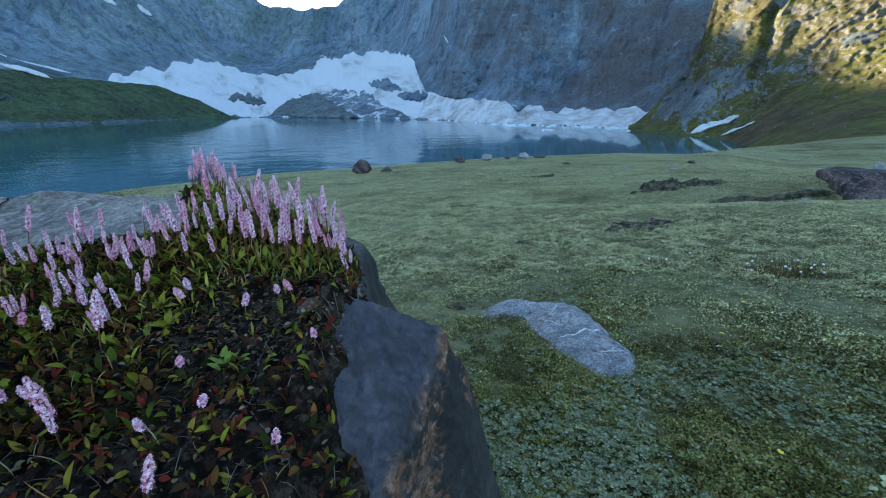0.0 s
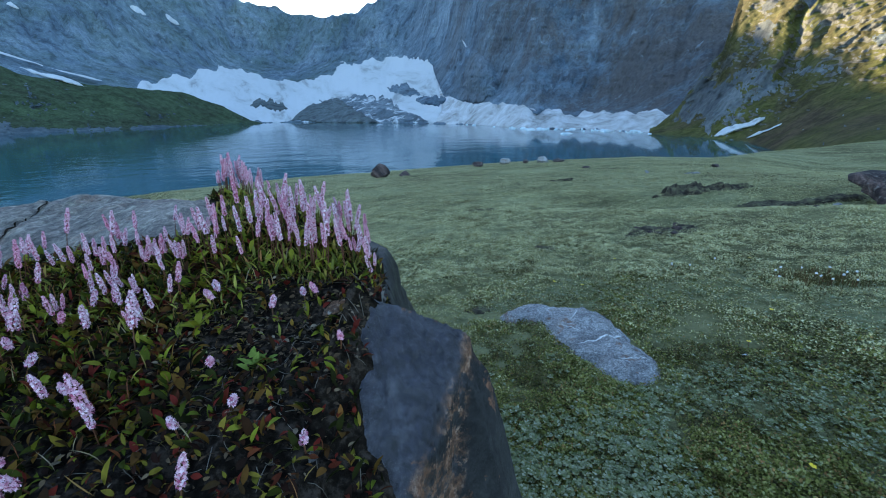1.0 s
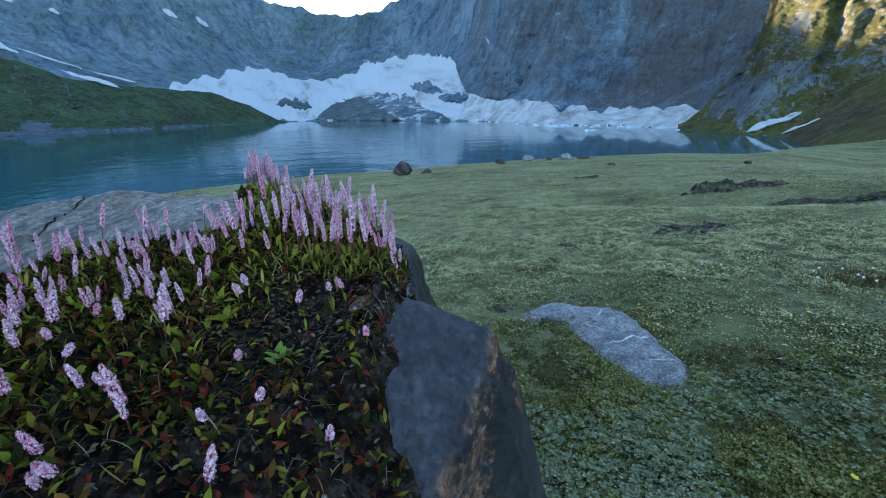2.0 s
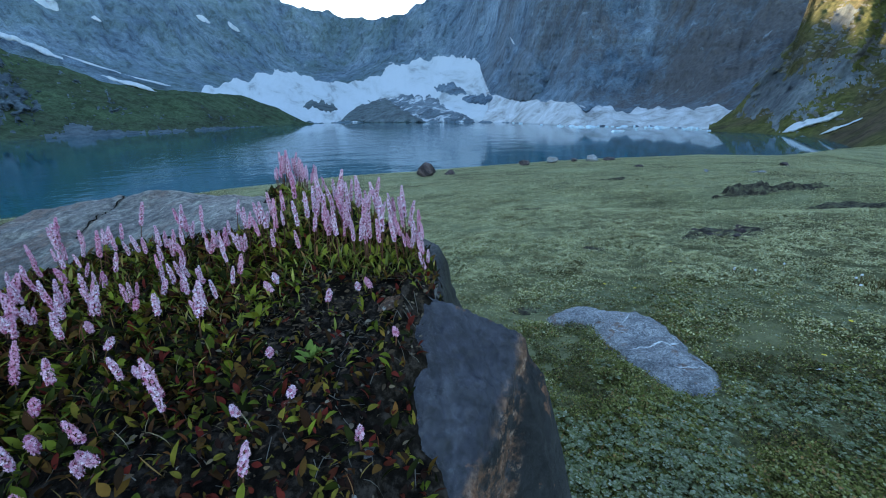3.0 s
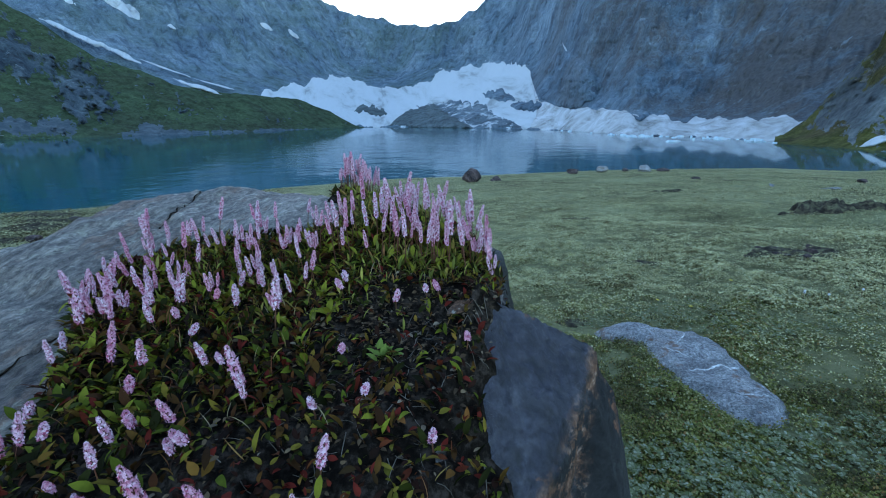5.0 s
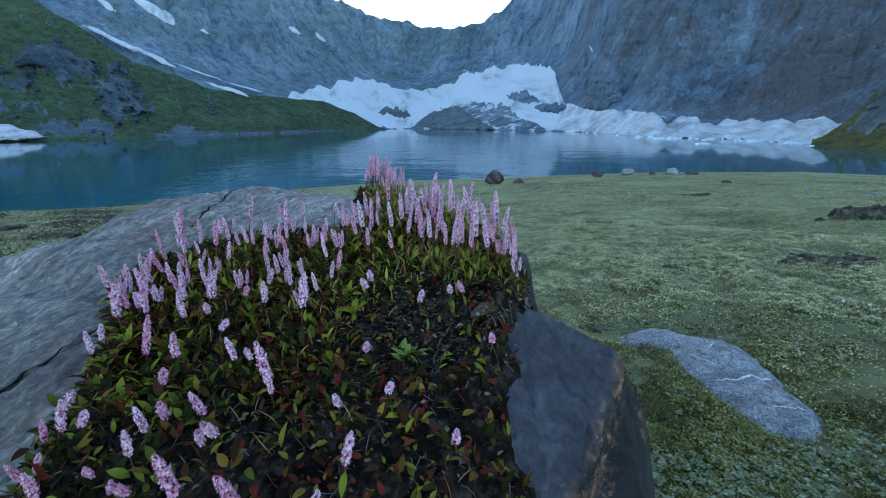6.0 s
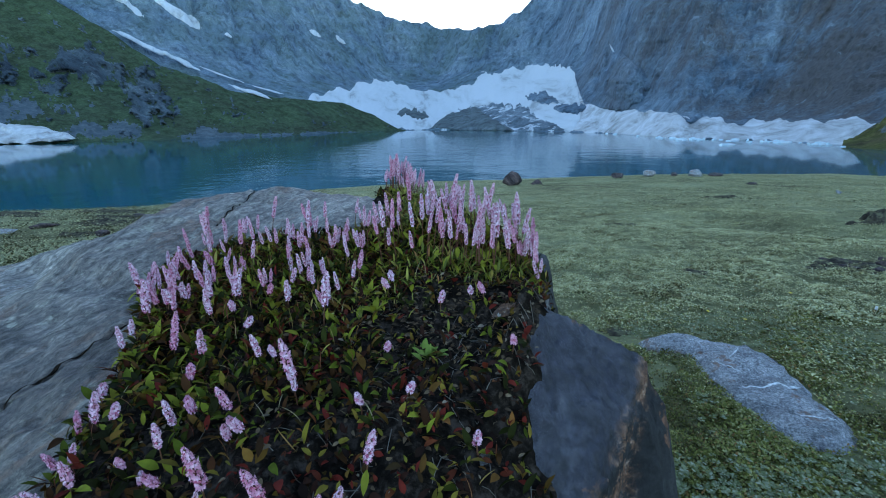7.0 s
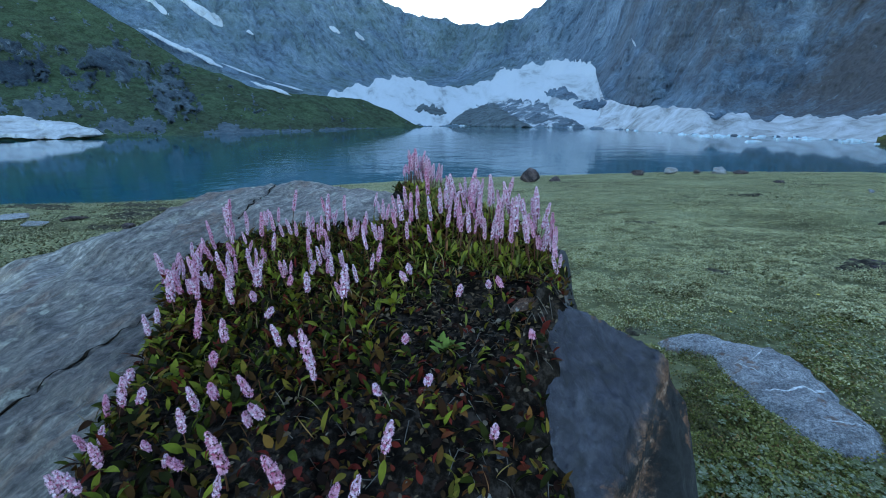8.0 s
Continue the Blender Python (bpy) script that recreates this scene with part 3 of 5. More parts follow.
def hill_range(az, el):
    """How far the grassy spur stands: a smooth slope with crags that stand out of it."""
    d = shore(az) - 12
    base = -np.degrees(np.arctan((EYE_Z - LAKE_Z) / d))
    r = d * (1 + 0.055 * (el - base))
    rock = ease(0.50, 0.85, crag_field(az, el))
    r = r - rock * (7 + 5 * fbm(az * 1.4 + 0.4 * el, el * 0.5, 0, 5, 59, 0.6))
    return r + 5 * fbm(az * 0.35, el * 0.5, 0, 5, 53) + 1.2 * fbm(az * 3, el * 3, 0, 3, 55)


azs = np.arange(-80, -22.9, 0.12)
spur = mountain("grassy_spur", azs, -2.0 + 0 * azs, hill_crest(azs) + 0.12 * fbm(azs * 0.8, 0 * azs, 0, 4, 43), 160, hill_range, HILL,
                "green grassy spur with dark crags and scree running into the lake", "hill")
slope_base = curve([(24, -2.6), (27, -2.9), (30, -3.3), (33.4, -4.6), (37, -4.4), (46, -4.0), (80, -3.5)])
slope_top = curve([(24, -2.0), (26.2, -0.5), (28.0, 3.0), (30.0, 6.0), (31, 12.5), (34.5, 12), (35.5, 10.2), (36.5, 9.0), (37.2, 10.2), (38, 12), (60, 16), (80, 18)])


def slope_range(az, el):
    b = slope_base(az)
    k = ease(28, 46, az)
    gentle = 188 * (1 - k) + 62 * k + (el - b) * 11
    steep = (95 + 2.5 * (el + 4)) / np.sin(np.radians(az))
    up = ease(-4.5 + 1.0 * k, -1.0 + 4.5 * k, el)
    r = gentle * (1 - up) + steep * up
    cross = el - 1.1 * az + 0.9 * fbm(az * 0.4, el * 0.4, 0, 4, 67)
    ribs = fbm(cross * 0.30, (az + el) * 0.09, 0, 3, 61, 0.42)
    crag = np.abs(fbm(cross * 0.6, (az + el) * 0.22, 2, 3, 65, 0.45))
    rough = ease(-3.0, 3.0, el) * (1 - 0.5 * ease(38, 44, az) * ease(3, -1, el))
    gully = np.exp(-((az - 35.7 - 0.10 * (el - 5) - 0.15 * np.sin(el * 1.3)) / 0.45) ** 2) * ease(-1.0, 2.5, el)
    small = fbm(cross * 2.2, (az + el) * 0.8, 4, 4, 69, 0.65) + 0.5 * fbm(az * 3.5, el * 3.5, 0, 4, 71, 0.65)
    return r * (1 + rough * (0.022 * ribs + 0.006 * crag + 0.0011 * small + 0.03 * gully)) + 0.8 * fbm(az * 2, el * 3, 0, 3, 63)


azs = np.arange(24, 80, 0.1)
slope = mountain("right_slope", azs, slope_base(azs) - 1.2, slope_top(azs) + 0.15 * fbm(azs, 0 * azs, 0, 4, 45), 200, slope_range, RSLOPE,
                 "craggy grass slope, its upper part in warm low sun", "mountain")


def bands(ob, fields):
    """Gives each face of a mountain its kind of ground: the first field past 0.6 decides."""
    me = ob.data
    c = np.zeros(len(me.polygons) * 3)
    me.polygons.foreach_get("center", c)
    c = c.reshape(-1, 3)
    a = np.degrees(np.arctan2(c[:, 0], c[:, 1]))
    e = np.degrees(np.arctan((c[:, 2] - EYE_Z) / np.hypot(c[:, 0], c[:, 1])))
    kind = np.zeros(len(a), np.int32)
    for i, (mat, field) in enumerate(fields):
        me.materials.append(mat)
        kind = np.where((kind == 0) & (field(a, e) > 0.6), i + 1, kind)
    me.polygons.foreach_set("material_index", kind.astype(np.int32))


bands(spur, ((CRAG, crag_field), (SCREE, lambda a, e: scree_field(a, e) + 0.9 * ease(-0.9, -1.3, e) * ease(-52, -46, a))))
bands(slope, ((SLOPE_ROCK, lambda a, e: blobs(a, e, ((30.0, 0.8, 3.8, 3.0), (33.5, 2.6, 2.0, 1.8), (28.5, 3.5, 1.6, 3.0), (33.2, 8.5, 0.9, 3.0), (38.0, 3.5, 2.4, 0.6), (42.5, 6.0, 2.4, 0.5)), 73)),))


def snow(name, az0, az1, low, high, reach, label, lift, step=0.12, rows=36, edge=0.25, seed=70, fade=1.2, mat=SNOW):
    """A snow sheet that lies on a slope, between a lower and an upper edge."""
    az = np.arange(az0, az1 + step, step)
    ends = fade if isinstance(fade, tuple) else (fade, fade)
    taper = ease(0, 1, (az - az0) / ends[0]) * ease(0, 1, (az1 - az) / ends[1])
    lo, hi = low(az), high(az)
    mid = (lo + hi) / 2
    lo = mid + (lo - mid) * taper + edge * fbm(az * 1.1, 0 * az, 1, 4, seed)
    hi = mid + (hi - mid) * taper + edge * 1.6 * fbm(az * 0.9, 0 * az, 2, 4, seed + 5)
    hi = np.maximum(hi, lo + 0.02)
    el = skirt(lo, hi, rows)
    A = az[:, None] + 0 * el
    k = np.linspace(0, 1, rows)[None]
    puff = np.minimum(1, 6 * np.minimum(k, 1 - k)) * np.minimum(1, taper[:, None] * 2)
    r = reach(A, el)
    r = r - lift * puff * (1 + 0.10 * fbm(A * 0.8, el * 0.8, 0, 3, seed + 9)) + lift * 0.35 * (1 - puff)
    return tagged(new(name, mesh_from(name, spherical(A, el, r), grid_faces(len(az), rows), mat)), label, "snow", "snow patches above the lake")


def shore_el(az):
    return -np.degrees(np.arctan((EYE_Z - LAKE_Z) / shore(az)))


snow("snowfield", -37, -0.8, lambda a: shore_el(a) - 0.2, snow_line, wall_range, "broad white snowfield filling the cirque floor", 5, fade=(5.0, 1.2))
snow("snow_apron", -3, 27.5, lambda a: shore_el(a) - 0.15, snow_line, wall_range, "dirty grey-white avalanche snow along the shore", 2.5, seed=80, mat=OLD_SNOW, edge=0.26)


def strip(name, a0, e0, a1, e1, thick, reach, label, seed, lift=3.0, fade=1.0):
    """A narrow snow strip from one azimuth and height angle to another."""
    line = lambda a: e0 + (e1 - e0) * (a - a0) / (a1 - a0)
    return snow(name, a0, a1, lambda a: line(a) - thick * 0.5, lambda a: line(a) + thick * 0.5, reach, label, lift, 0.06, 10, min(0.16, thick * 0.25), seed, fade)


GULLY = "long narrow old snow strip in a gully"
strip("snow_strip", -53.4, 9.0, -46.2, 5.7, 0.55, lambda a, e: np.minimum(wall_range(a, e), 760) - 20, GULLY, 101)
strip("snow_strip", -43.6, 4.3, -39.2, 2.75, 0.35, lambda a, e: hill_range(a, e) - 2, GULLY, 103)
strip("snow_strip", -54.5, 13.2, -50.4, 10.4, 0.7, wall_range, GULLY, 105)
strip("snow_strip", -50.2, 12.8, -45.2, 9.7, 1.15, wall_range, GULLY, 107)
strip("snow_patch", -43.3, 9.4, -42.3, 9.1, 0.4, wall_range, "small snow patch on the rock wall", 109, fade=0.4)
strip("snow_patch", -34.2, 10.3, -32.8, 9.6, 0.35, wall_range, "small snow patch on the rock wall", 111, fade=0.4)
strip("snow_patch", -31.3, 9.8, -29.9, 8.9, 0.6, wall_range, "small snow patch on the rock wall", 113, fade=0.5)
strip("snow_patch", 1.2, 8.6, 2.2, 7.0, 0.4, wall_range, "small snow patch on the rock wall", 115, fade=0.4)
snow("snow_bank", -73, -58.0, lambda a: -1.5 + 0 * a, curve([(-73, 0.1), (-66, 0.3), (-64.4, 0.5), (-62.5, 0.0), (-60.6, -0.05), (-59.5, -0.7), (-58, -1.3)]), lambda a, e: hill_range(a, e) - 7, "white snow bank at the water's edge", 4, 0.1, 24, 0.14, 117, (2.0, 0.8), OLD_SNOW)
strip("snow_strip", -46.2, 6.0, -42.0, 4.5, 0.16, lambda a, e: np.minimum(wall_range(a, e), 760) - 20, GULLY, 123)
strip("snow_strip", -41.6, 4.4, -37.8, 3.3, 0.18, lambda a, e: np.minimum(wall_range(a, e), 760) - 20, GULLY, 125)
strip("snow_strip", 30.2, -2.9, 35.2, -0.8, 0.8, slope_range, "pale snow tongue on the scree", 119, 2.0, 1.6)
strip("snow_strip", 33.3, -3.1, 36.6, -1.3, 0.45, slope_range, "pale snow tongue on the scree", 121, 1.5, 1.2)


def crag(name, az0, az1, low, high, out, mat, label, category, seed, step=0.1, rows=36, reach=wall_range, ragged=0.35):
    """Bare rock that stands out of the snow."""
    az = np.arange(az0, az1 + step, step)
    k = np.sin(np.pi * np.clip((az - az0) / (az1 - az0), 0, 1)) ** 0.6
    lo, hi = low(az) + ragged * 0.7 * fbm(az * 1.3, 0 * az, 4, 5, seed + 1, 0.65), high(az) + ragged * fbm(az * 1.4, 0 * az, 0, 5, seed, 0.65)
    mid = (lo + hi) / 2
    lo, hi = mid + (lo - mid) * k, mid + (hi - mid) * k
    el = skirt(lo, hi, rows)
    A = az[:, None] + 0 * el
    dome = np.sin(np.pi * np.linspace(0, 1, rows))[None] ** 0.5 * k[:, None]
    r = reach(A, el) - out * dome + 4 * dome * fbm(A * 1.2, el * 1.6, 0, 5, seed + 3, 0.6) + 6 * (1 - dome)
    return tagged(new(name, mesh_from(name, spherical(A, el, r), grid_faces(len(az), rows), mat)), label, category)


crag("snowy_slope", -19.4, -2.2, lambda a: shore_el(a) - 0.3, curve([(-19.4, 2.6), (-14.6, 2.6), (-9, 2.4), (-5.5, 1.0), (-2.2, -0.9)]), 15, SNOWY, "grey rock slope streaked with old snow above the water", "rocks", 132)
crag("moraine_mound", -20.2, -8.4, lambda a: shore_el(a) - 0.3, curve([(-20.2, -0.6), (-18.7, 0.9), (-17, 1.5), (-14.3, 1.9), (-11.8, 0.7), (-8.4, -1.1)]), 26, MORAINE, "low dark gravel mound between the snow and the water", "moraine", 131, ragged=0.15)
crag("rock_outcrop", -8.6, -3.2, curve([(-9, 2.5), (-4, 1.6)]), curve([(-9, 3.4), (-6, 3.8), (-3, 2.8)]), 14, CLIFF, "grey rock outcrop standing out of the snow", "outcrop", 133)
crag("rock_outcrop", -5.0, -0.4, lambda a: 0.6 + 0 * a, lambda a: 2.3 + 0 * a, 16, CLIFF, "grey rock outcrop standing out of the snow", "outcrop", 135)
crag("rock_outcrop", -25.0, -19.6, lambda a: 0.75 - 0.10 * (a + 25), lambda a: 2.0 - 0.12 * (a + 25), 14, MORAINE, "dark rock outcrop standing out of the snow", "outcrop", 137, ragged=0.5)
crag("rock_outcrop", 9.6, 12.0, lambda a: -0.2 + 0 * a, lambda a: 0.6 + 0 * a, 9, CLIFF, "small dark rock standing out of the snow", "outcrop", 139)
crag("rock_buttress", -2.4, 6.4, lambda a: 1.2 - 0.1 * a, lambda a: 8.6 - 0.25 * (a + 2), 24, CLIFF, "grey rock buttress with a green ledge", "buttress", 141, rows=60)


def floe(a, e, w, h, seed):
    """A broken piece of ice that floats at the shore."""
    rng = random.Random(seed)
    r = (LAKE_Z + 0.0 - EYE_Z) / math.tan(radians(e))
    bm = bmesh.new()
    ring = [(math.cos(k * 0.7854 + 0.3) * w * rng.uniform(0.35, 0.6), math.sin(k * 0.7854 + 0.3) * w * 0.6 * rng.uniform(0.35, 0.6)) for k in range(8)]
    low_ring = [bm.verts.new((x, y, -0.3)) for x, y in ring]
    top_ring = [bm.verts.new((x * 0.8, y * 0.8, h * rng.uniform(0.5, 1.0))) for x, y in ring]
    tip = bm.verts.new((0, 0, h * 1.1))
    for k in range(8):
        j = (k + 1) % 8
        bm.faces.new((low_ring[k], low_ring[j], top_ring[j], top_ring[k]))
        bm.faces.new((top_ring[k], top_ring[j], tip))
    me = bpy.data.meshes.new("ice_floe")
    bm.to_mesh(me)
    bm.free()
    me.materials.append(ICE)
    return tagged(part("ice_floe", me, m=pose(r * math.sin(radians(a)), r * math.cos(radians(a)), LAKE_Z, 0, 0, rng.uniform(0, 90))),
                  "blue-white ice floe drifting at the snowy shore", "ice floe", "ice floes along the shore")


rng = random.Random(5)
for k in range(60):
    a = rng.triangular(1, 27, 13)
    floe(a, float(shore_el(a)) - abs(rng.gauss(0.02, 0.10)) - 0.02, rng.uniform(1.2, 6.0), rng.uniform(0.25, 1.0), k)
floe(14.6, -2.72, 9.0, 0.7, 90)

# ---- the boulder ----
MAT_LEFT = curve([(-0.2, -0.46), (0.17, -0.54), (0.28, -0.61), (0.40, -0.70), (0.50, -0.81), (0.60, -0.86), (0.66, -0.70), (0.71, -0.52), (0.78, -0.46), (0.86, -0.50), (0.93, -0.52), (0.99, -0.59), (1.05, -0.62), (1.12, -0.60)])
MAT_RIGHT = curve([(-0.2, -0.06), (0.20, -0.07), (0.28, -0.088), (0.334, -0.095), (0.37, -0.112), (0.415, -0.130), (0.45, -0.110), (0.483, -0.116), (0.52, -0.104), (0.565, -0.088), (0.66, -0.115), (0.75, -0.17), (0.85, -0.26), (0.95, -0.33), (1.1, -0.40)])


def softmin(*planes, k=0.010):
    p = np.stack(np.broadcast_arrays(*planes))
    m = p.min(0)
    return m - k * np.log(np.exp(-(p - m) / k).sum(0))


def groove(x, y, x0, y0, x1, y1, width, depth):
    """A crack cut along a line."""
    dx, dy = x1 - x0, y1 - y0
    t = np.clip(((x - x0) * dx + (y - y0) * dy) / (dx * dx + dy * dy), 0, 1)
    wob = 0.004 * vnoise(t * 7, 0 * t, 0, 77)
    d = np.hypot(x - x0 - t * dx + wob, y - y0 - t * dy + wob)
    return depth * np.exp(-(d / width) ** 2)


ridge_rise = curve([(-1.7, 0.07), (-1.47, 0.05), (-1.36, 0.03), (-1.22, 0.0), (-1.17, -0.025), (-1.14, 0.0), (-1.09, 0.02), (-1.06, 0.025), (-1.0, 0.018), (-0.91, 0.007), (-0.84, -0.011), (-0.77, -0.023), (-0.71, -0.010), (-0.6, 0.0)])


def boulder_top(x, y):
    """The boulder's upper side without its fine relief."""
    face = 0.816 + 0.27 * (y - 0.45)
    west = 0.838 + 0.27 * (y - 0.45) + 0.30 * (x + 1.0)
    dome = 0.992 - 0.30 * (y - 0.93) - 0.22 * np.clip(x + 0.78, 0, None) - 0.02 * (x + 0.78)
    side_w = 0.93 - 1.9 * ((y - x - 1.90) * 0.707)
    side_r = 0.89 - 6.0 * (x + 0.115 + 0.12 * (y - 0.66) + 0.075 * ease(0.60, 0.53, y))
    side_b = 0.93 - 1.6 * ((x + 0.40) * 0.78 + (y - 1.10) * 0.62)
    back = 0.86 - 2.2 * (y - 1.22)
    front = 0.66 + 2.5 * (y + 0.08) + 0.20 * fbm(x * 1.7, y * 1.7, 0, 3, 15)
    flank = 0.50 + 1.2 * (x + 2.05) + 0.22 * fbm(x * 1.5, y * 1.5, 0, 3, 17)
    scoop = 0.032 * np.exp(-(((x + 1.25) + 0.4 * (y - 0.58)) / 0.06) ** 2 - ((y - 0.58) / 0.045) ** 2)
    return softmin(face, west, dome, side_w, side_r, side_b, back, front, flank, k=0.016) + ridge_rise(x) * ease(0.40, 0.60, y) - scoop


def slab_break(x, y):
    """Metres past the line along which the slab's face breaks off."""
    return 0.9415 * (x - 0.0148 - 0.358 * (y - 0.5266)) + 0.004 * vnoise(x * 30, y * 30, 0, 43) + 0.0025 * vnoise(x * 75, y * 75, 0, 44)


def slab_top(x, y):
    """A tilted face that breaks off along a slanting edge into a stepped dark side."""
    face = 0.819 - 0.442 * (x + 0.088) + 0.611 * (y - 0.442)
    d = slab_break(x, y)
    upper = face - 1.9 * np.clip(d, 0, None)
    step = 0.772 + 2.3 * (y - 0.485) - 0.9 * d
    chip = face - 0.010 - 0.8 * np.clip(d + 0.010, 0, None)
    face = np.where(d > 0.003, np.minimum(upper, np.minimum(step, chip)), np.where((d > -0.009) & (y < 0.44) & (y > 0.395), np.minimum(face, chip), face))
    side = 0.75 - 4.6 * (x - 0.046 - 0.15 * (y - 0.52)) + 0.012 * vnoise(y * 25, x * 8, 0, 46)
    back = 0.862 - 6.0 * (y - 0.540 + 0.10 * np.abs(x + 0.06))
    corner = 0.826 - 4.0 * ((x - 0.028) * 0.6 + (y - 0.528) * 0.8)
    front = 0.62 + 3.0 * (y - 0.02)
    left = 0.86 + 5.0 * (x + 0.15)
    return softmin(face, side, back, corner, front, left, k=0.0018)


def rock_field(name, top, x0, x1, y0, y1, step, low, rough, seed, mat, scale, extra=None):
    """A rock as a sheet over its plan, roughened in all directions, down into the ground."""
    xs, ys = np.arange(x0, x1, step), np.arange(y0, y1, step)
    x, y = np.meshgrid(xs, ys, indexing="ij")
    z = top(x, y)
    if extra is not None:
        z = z - extra(x, y)
    deep = z < low - 0.25
    z = np.maximum(z, low - 0.25)
    x2, y2, z2 = roughen(x, y, z, rough, seed, scale)
    v = np.stack([x2, y2, z2], -1).reshape(-1, 3)
    f = grid_faces(len(xs), len(ys))
    f = f[~deep.reshape(-1)[f].all(1)]
    used = np.unique(f)
    new_index = np.zeros(len(v), int)
    new_index[used] = np.arange(len(used))
    return mesh_from(name, v[used], new_index[f], mat)


def roughen(x, y, z, rough, seed, scale):
    """Moves points of a rock's smooth form to its broken surface."""
    big = fbm(x * scale, y * scale, z * scale, 5, seed, 0.55)
    layers = np.abs(fbm(x * scale * 2.5, y * scale * 2.5, z * scale * 6, 4, seed + 7, 0.6))
    z2 = z + rough * (big - 0.5 * layers + 0.35 * fbm(x * scale * 6, y * scale * 6, z * scale * 9, 4, seed + 23, 0.6))
    x2 = x + rough * 0.8 * fbm(x * scale * 1.3, y * scale * 1.3, z * scale * 1.7, 4, seed + 13)
    y2 = y + rough * 0.8 * fbm(x * scale * 1.3, y * scale * 1.3, z * scale * 1.7, 4, seed + 19)
    return x2, y2, z2


def cracks(x, y):
    return (groove(x, y, -0.83, -0.06, -0.778, 0.26, 0.0042, 0.012) + groove(x, y, -0.778, 0.26, -0.755, 0.43, 0.0042, 0.011)
            + groove(x, y, -0.935, 0.95, -0.905, 0.84, 0.005, 0.012) + groove(x, y, -0.905, 0.84, -0.88, 0.735, 0.005, 0.012))


def dimples(x, y):
    """Shallow pits and flaking steps on the slab."""
    pits = np.clip(fbm(x * 85, y * 75, 0, 3, 35, 0.55) - 0.05, 0, None)
    steps = ease(-0.03, 0.03, fbm(x * 9 + y * 4, y * 6, 0, 4, 37, 0.55))
    ripple = np.abs(fbm((x + y) * 62, (x - y) * 30, 0, 3, 39, 0.55))
    return 0.0022 * pits + 0.004 * steps + 0.0030 * ripple


boulder = tagged(new("boulder", rock_field("boulder", boulder_top, -2.75, 0.2, -0.50, 1.75, 0.0058, -0.05, 0.013, 11, BOULDER, 4.0, cracks)),
                 "large grey boulder with a soil-covered top, on the turf", "boulder")
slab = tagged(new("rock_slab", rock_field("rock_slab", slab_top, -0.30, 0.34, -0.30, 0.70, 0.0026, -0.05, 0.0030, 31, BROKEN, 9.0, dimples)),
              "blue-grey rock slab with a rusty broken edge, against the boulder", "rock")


def paint(ob, choose, mats):
    """Gives each face of a rock one of its materials: choose maps face centres to a material's number."""
    me = ob.data
    for m in mats:
        me.materials.append(m)
    c = np.zeros(len(me.polygons) * 3)
    nn = np.zeros(len(me.polygons) * 3)
    me.polygons.foreach_get("center", c)
    me.polygons.foreach_get("normal", nn)
    me.polygons.foreach_set("material_index", choose(c.reshape(-1, 3), nn.reshape(-1, 3)).astype(np.int32))


# steep faces on the right get the darkened rock as painted shade
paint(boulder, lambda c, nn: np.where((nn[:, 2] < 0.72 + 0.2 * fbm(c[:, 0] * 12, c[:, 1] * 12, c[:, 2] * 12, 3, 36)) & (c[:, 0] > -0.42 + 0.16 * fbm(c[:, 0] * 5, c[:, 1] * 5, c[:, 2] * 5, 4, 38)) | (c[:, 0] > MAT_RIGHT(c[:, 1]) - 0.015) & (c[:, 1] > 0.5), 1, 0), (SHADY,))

# ---- soil on the boulder ----


def mat_inside(x, y):
    """Metres inside the soil's outline (minus: outside)."""
    w = 0.022 * fbm(np.asarray(x) * 9, np.asarray(y) * 9, 0, 4, 81)
    return np.minimum(np.minimum(x - MAT_LEFT(y), MAT_RIGHT(y) - x), np.minimum(y + 0.1, 1.10 - y)) + w


def under_top(x, y):
    return np.maximum(boulder_top(x, y), slab_top(x, y))


def soil_z(x, y):
    d = mat_inside(x, y)
    cover = 0.022 * ease(-0.01, 0.06, d) - 0.03 * ease(0.0, -0.03, d)
    return under_top(x, y) + cover + 0.010 * fbm(np.asarray(x) * 14, np.asarray(y) * 14, 0, 4, 83) * ease(-0.02, 0.03, d)


xs, ys = np.arange(-0.95, 0.0, 0.006), np.arange(-0.15, 1.16, 0.006)
x, y = np.meshgrid(xs, ys, indexing="ij")
f = grid_faces(len(xs), len(ys))
f = f[(mat_inside(x, y).reshape(-1)[f] > -0.03).any(1)]
used = np.unique(f)
renum = np.zeros(x.size, int)
renum[used] = np.arange(len(used))
v = np.stack([x, y, soil_z(x, y) + 0.004 * fbm(x * 60, y * 60, 0, 3, 85)], -1).reshape(-1, 3)
tagged(new("soil", mesh_from("soil", v[used], renum[f], SOIL)), "thin dark peaty soil lying on the boulder", "soil", kind="stuff")


